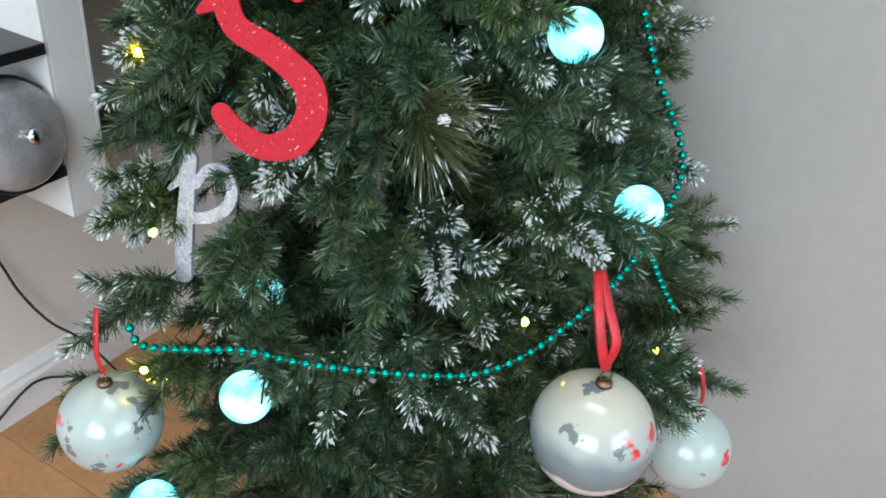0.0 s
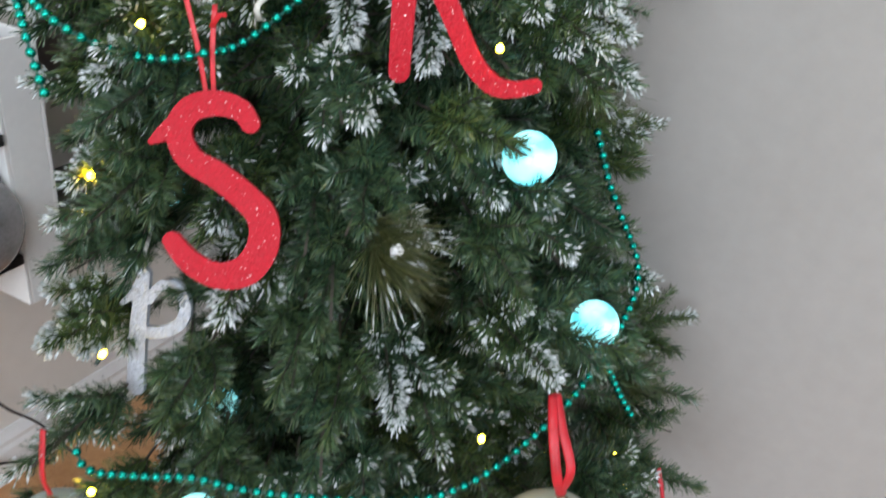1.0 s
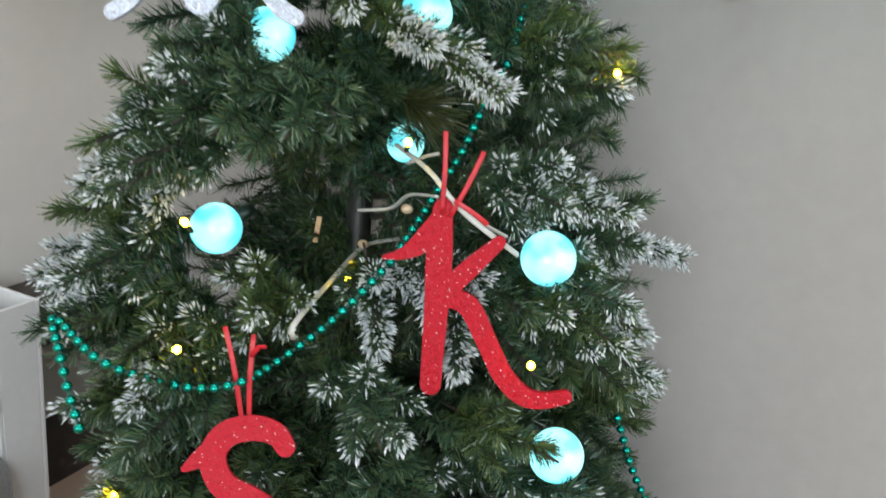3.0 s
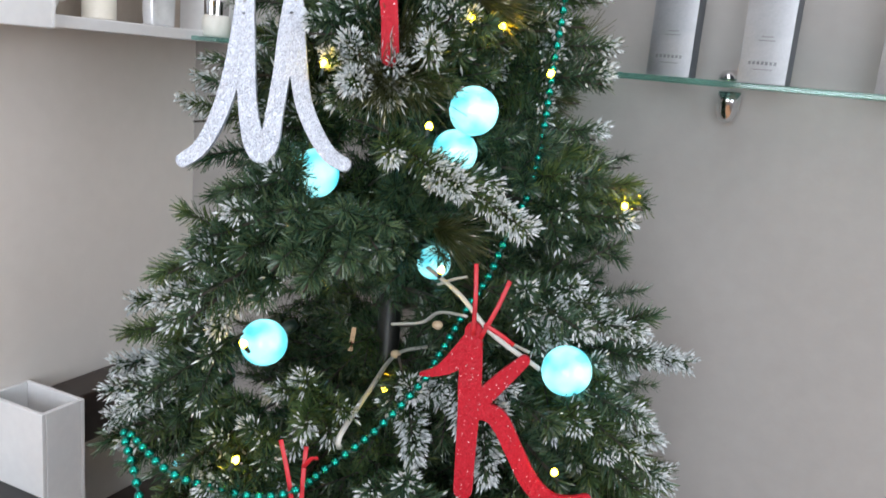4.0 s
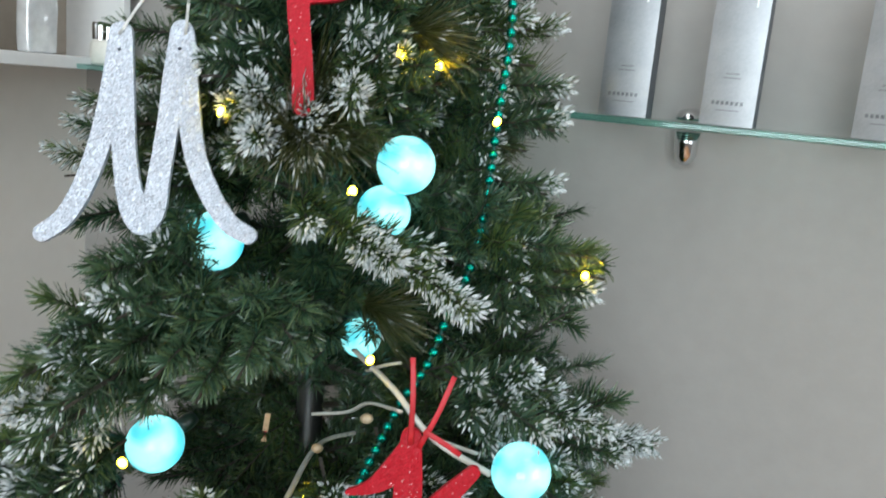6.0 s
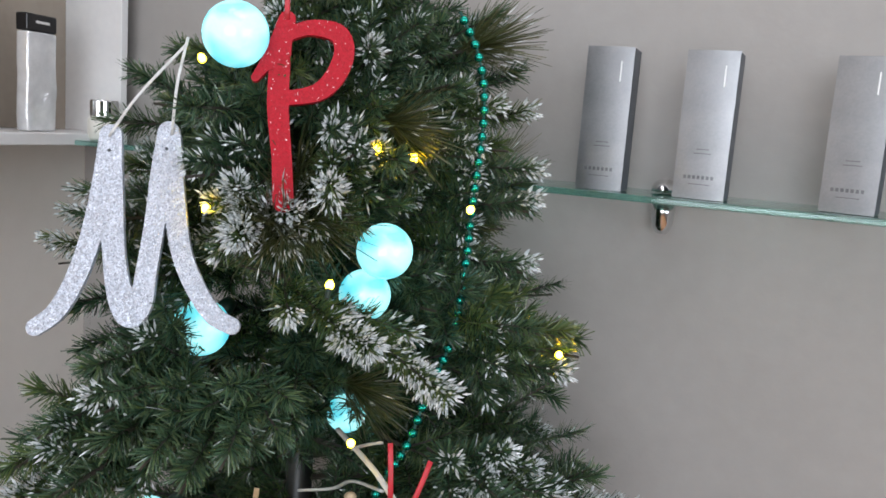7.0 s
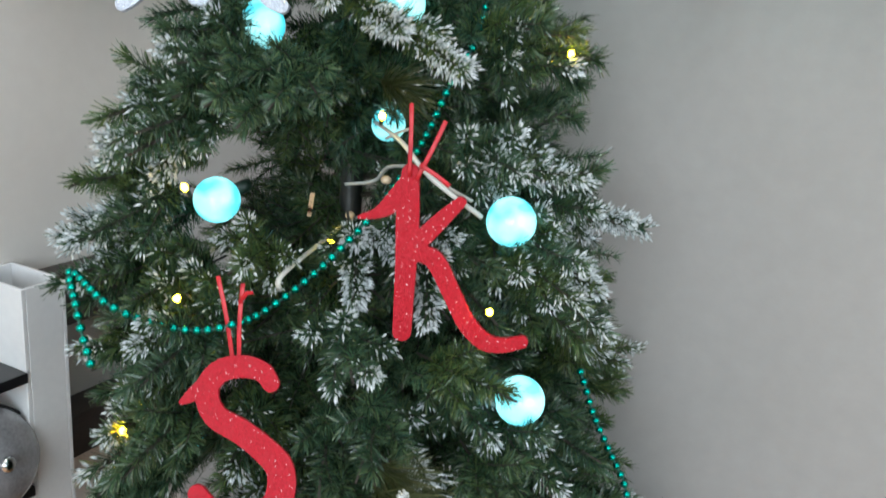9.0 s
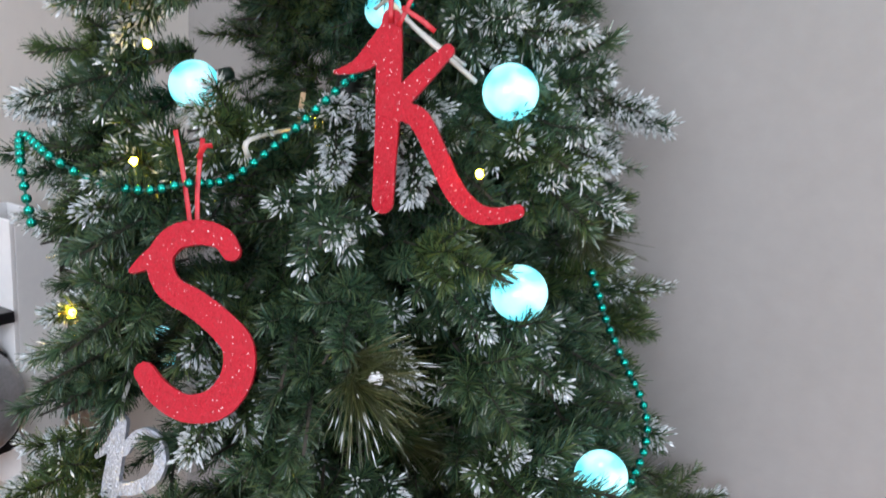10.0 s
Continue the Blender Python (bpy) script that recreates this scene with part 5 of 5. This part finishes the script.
# tufts on the middle
tip(-0.004, 0.645, 0.880, "snow", 0.15, 0.75, 0.15, True)
tip(0.058, 0.645, 0.868, "snow", 0.15, 0.95, -0.15, True)
tip(0.040, 0.660, 0.900, "snow", 0.15, 0.8, 0.0, True)
tip(0.002, 0.562, 0.848, "frosted", 0.12, 0.1, 0.1, True)
tip(-0.112, 0.604, 0.914, "frosted", 0.12, 0.0, 0.1, True)
tip(0.056, 0.561, 0.832, "frosted", 0.15, 0.2)
tip(0.101, 0.572, 0.807, "white", 0.15, 0.5)
tip(0.140, 0.585, 0.770, "frosted", 0.15, 0.4)
tip(0.174, 0.599, 0.741, "frosted", 0.15, 0.4)
tip(0.082, 0.550, 0.762, "white", 0.20, 0.6)
tip(0.047, 0.544, 0.783, "plain", 0.20, 0.3)
tip(0.010, 0.552, 0.766, "plain", 0.13, 0.35, -0.3, True)
tip(0.036, 0.548, 0.752, "pine", 0.14, 0.2, 0.3, True)
tip(-0.020, 0.552, 0.745, "plain", 0.15, 0.4, 0.0, True)
tip(-0.025, 0.514, 0.725, "plain", 0.20, 0.8)
tip(-0.098, 0.576, 0.744, "frosted", 0.15, 0.6)
tip(-0.074, 0.510, 0.716, "white", 0.20, 0.5)
tip(-0.144, 0.561, 0.867, "frosted", 0.20, 0.5)
tip(0.153, 0.675, 0.996, "white", 0.15, 0.2)
tip(0.192, 0.703, 0.963, "frosted", 0.15, 0.1)
tip(0.172, 0.664, 0.929, "frosted", 0.20, 0.3)
tip(0.199, 0.685, 0.902, "snow", 0.20, 0.3)
tip(0.193, 0.663, 0.862, "plain", 0.20, 0.4)
tip(0.248, 0.676, 0.728, "plain", 0.20, 0.2)
tip(0.184, 0.628, 0.795, "plain", 0.20, 0.2)
tip(0.273, 0.672, 0.641, "plain", 0.25, 0.3)
tip(-0.189, 0.589, 0.912, "white", 0.20, 0.3)
tip(-0.171, 0.559, 0.825, "plain", 0.20, 0.3)
tip(-0.176, 0.540, 0.756, "plain", 0.20, 0.3)
tip(0.114, 0.643, 0.877, "plain", 0.20, 0.3)
tip(0.100, 0.647, 0.922, "plain", 0.15, 0.2)
tip(0.013, 0.543, 0.813, "plain", 0.20, 0.4)
tip(-0.110, 0.523, 0.750, "plain", 0.20, 0.3)
tip(0.150, 0.574, 0.721, "plain", 0.20, 0.3)
tip(0.050, 0.529, 0.727, "plain", 0.20, 0.5)
tip(0.104, 0.544, 0.704, "plain", 0.25, 0.5)
tip(0.008, 0.516, 0.714, "plain", 0.25, 0.4)
# tufts before the hidden globes
tip(0.226, 0.600, 0.648, "plain", 0.10, 0.3, 0.3, True)
tip(0.238, 0.605, 0.662, "plain", 0.10, 0.0, 0.5, True)
tip(-0.190, 0.690, 0.672, "plain", 0.15, 0.1, 0.3, True)
tip(-0.100, 0.560, 0.530, "plain", 0.15, 0.2, 0.2, True)
tip(0.136, 0.612, 0.822, "plain", 0.15, 0.1, 0.4, True)
tip(0.163, 0.632, 0.632, "plain", 0.20, 0.2, 0.0, True)
tip(0.172, 0.645, 0.612, "frosted", 0.20, 0.0, 0.0, True)
tip(-0.232, 0.655, 0.780, "plain", 0.20, 0.2, 0.0, True)
tip(-0.225, 0.660, 0.757, "plain", 0.20, 0.0, 0.0, True)
tip(-0.235, 0.650, 0.768, "plain", 0.20, 0.1, 0.0, True)
tip(-0.190, 0.690, 0.700, "plain", 0.20, 0.3, 0.0, True)
tip(-0.112, 0.570, 0.545, "plain", 0.20, 0.1, 0.0, True)
tip(-0.135, 0.575, 0.520, "frosted", 0.20, 0.0, 0.0, True)
tip(-0.215, 0.570, 0.690, "plain", 0.25, 0.1)
tip(0.290, 0.588, 0.456, "frosted", 0.25, 0.1, 0.0, True)
tip(-0.236, 0.505, 0.535, "frosted", 0.20, 0.2, 0.0, True)
tip(-0.070, 0.466, 0.536, "plain", 0.15, 0.3, 0.2, True)
# tufts behind the swag of beads
tip(-0.242, 0.630, 0.881, "frosted", 0.20, 0.15, 0.0, True)
tip(-0.197, 0.613, 0.879, "plain", 0.20, 0.15, 0.0, True)
tip(-0.159, 0.589, 0.856, "frosted", 0.20, 0.15, 0.0, True)
tip(-0.209, 0.608, 0.842, "plain", 0.20, 0.15, 0.0, True)
tip(-0.228, 0.602, 0.823, "plain", 0.20, 0.15, 0.0, True)
tip(-0.177, 0.599, 0.824, "plain", 0.20, 0.15, 0.0, True)
tip(-0.277, 0.668, 0.906, "white", 0.20, 0.15, 0.0, True)
tip(-0.248, 0.630, 0.871, "plain", 0.20, 0.15, 0.0, True)
tip(-0.218, 0.616, 0.849, "plain", 0.20, 0.15, 0.0, True)
tip(-0.174, 0.594, 0.852, "frosted", 0.20, 0.15, 0.0, True)
tip(-0.227, 0.599, 0.818, "frosted", 0.20, 0.15, 0.0, True)
tip(-0.214, 0.616, 0.858, "plain", 0.20, 0.15, 0.0, True)
tip(-0.177, 0.596, 0.854, "frosted", 0.20, 0.15, 0.0, True)
tip(0.174, 0.735, 1.104, "plain", 0.15, 0.0, 0.2, True)
tip(0.158, 0.725, 1.122, "plain", 0.15, 0.0, 0.2, True)
tip(0.160, 0.732, 1.088, "frosted", 0.15, 0.1, 0.2, True)
# tufts on the lower half
tip(-0.076, 0.530, 0.695, "white", 0.20, 0.5)
tip(0.063, 0.530, 0.645, "snow", 0.20, 0.5)
tip(0.101, 0.530, 0.580, "frosted", 0.25, 0.6)
tip(0.050, 0.495, 0.525, "frosted", 0.25, 0.3)
tip(0.020, 0.515, 0.612, "plain", 0.25, 0.4)
tip(-0.238, 0.556, 0.622, "frosted", 0.25, 0.0, 0.0, True)
tip(-0.248, 0.570, 0.614, "white", 0.20, 0.1, 0.3, True)
tip(-0.212, 0.570, 0.716, "plain", 0.25, 0.2, 0.0, True)
tip(-0.215, 0.580, 0.735, "frosted", 0.25, 0.2, 0.0, True)
tip(-0.215, 0.590, 0.690, "plain", 0.25, 0.1, 0.0, True)
tip(-0.272, 0.490, 0.425, "plain", 0.30, 0.1)
tip(0.183, 0.560, 0.655, "white", 0.25, 0.1)
tip(0.104, 0.495, 0.490, "frosted", 0.25, 0.2)
tip(-0.016, 0.475, 0.515, "frosted", 0.25, 0.2)
tip(0.291, 0.690, 0.590, "plain", 0.30, -0.1)
tip(0.347, 0.725, 0.480, "plain", 0.36, -0.1)
tip(0.399, 0.755, 0.380, "plain", 0.36, -0.05)
tip(-0.016, 0.500, 0.660, "plain", 0.25, 0.3)
tip(0.302, 0.565, 0.499, "frosted", 0.25, 0.2, 0.0, True)
tip(0.280, 0.560, 0.493, "plain", 0.25, 0.3, 0.0, True)
tip(0.262, 0.585, 0.492, "plain", 0.25, 0.2, 0.0, True)
tip(0.275, 0.600, 0.470, "plain", 0.25, 0.2, 0.0, True)
tip(-0.205, 0.430, 0.372, "plain", 0.25, 0.1, 0.0, True)
tip(-0.150, 0.440, 0.398, "plain", 0.25, 0.2, 0.0, True)
tip(-0.195, 0.488, 0.462, "plain", 0.25, 0.4, 0.0, True)
tip(0.010, 0.490, 0.585, "plain", 0.25, 0.5)
tip(-0.120, 0.495, 0.600, "plain", 0.25, 0.3)
tip(-0.225, 0.610, 0.700, "plain", 0.25, 0.1)
tip(-0.215, 0.580, 0.760, "frosted", 0.25, 0.1)


# ---- floor boards ----
def floor_boards():
    """Laminate boards of one size, laid in broken rows and cut at the walls."""
    w, long = 0.128, 1.18
    cut = {}
    y, row = -ROOM_L, 0
    while y < -0.02:
        x = -0.39 * (row % 3)
        while x < ROOM_W:
            a, b, d = max(x, 0.002), min(x + long, ROOM_W - 0.002), min(w, -0.002 - y)
            key = (round(b - a, 3), round(d, 3))
            if key[0] > 0.01:
                if key not in cut:
                    cut[key] = bpy.data.meshes.new("plank")
                    bm = box(0, key[0] - 0.0006, 0, key[1] - 0.0006, -0.0055, 0.0, 0.0009)
                    bm.to_mesh(cut[key])
                    bm.free()
                    cut[key].materials.append(WOOD)
                ob = new("plank", cut[key])
                ob.parent = floor
                ob.matrix_local = Matrix.Translation((a, y, FLOOR))
            x += long
        y += w
        row += 1


floor_boards()
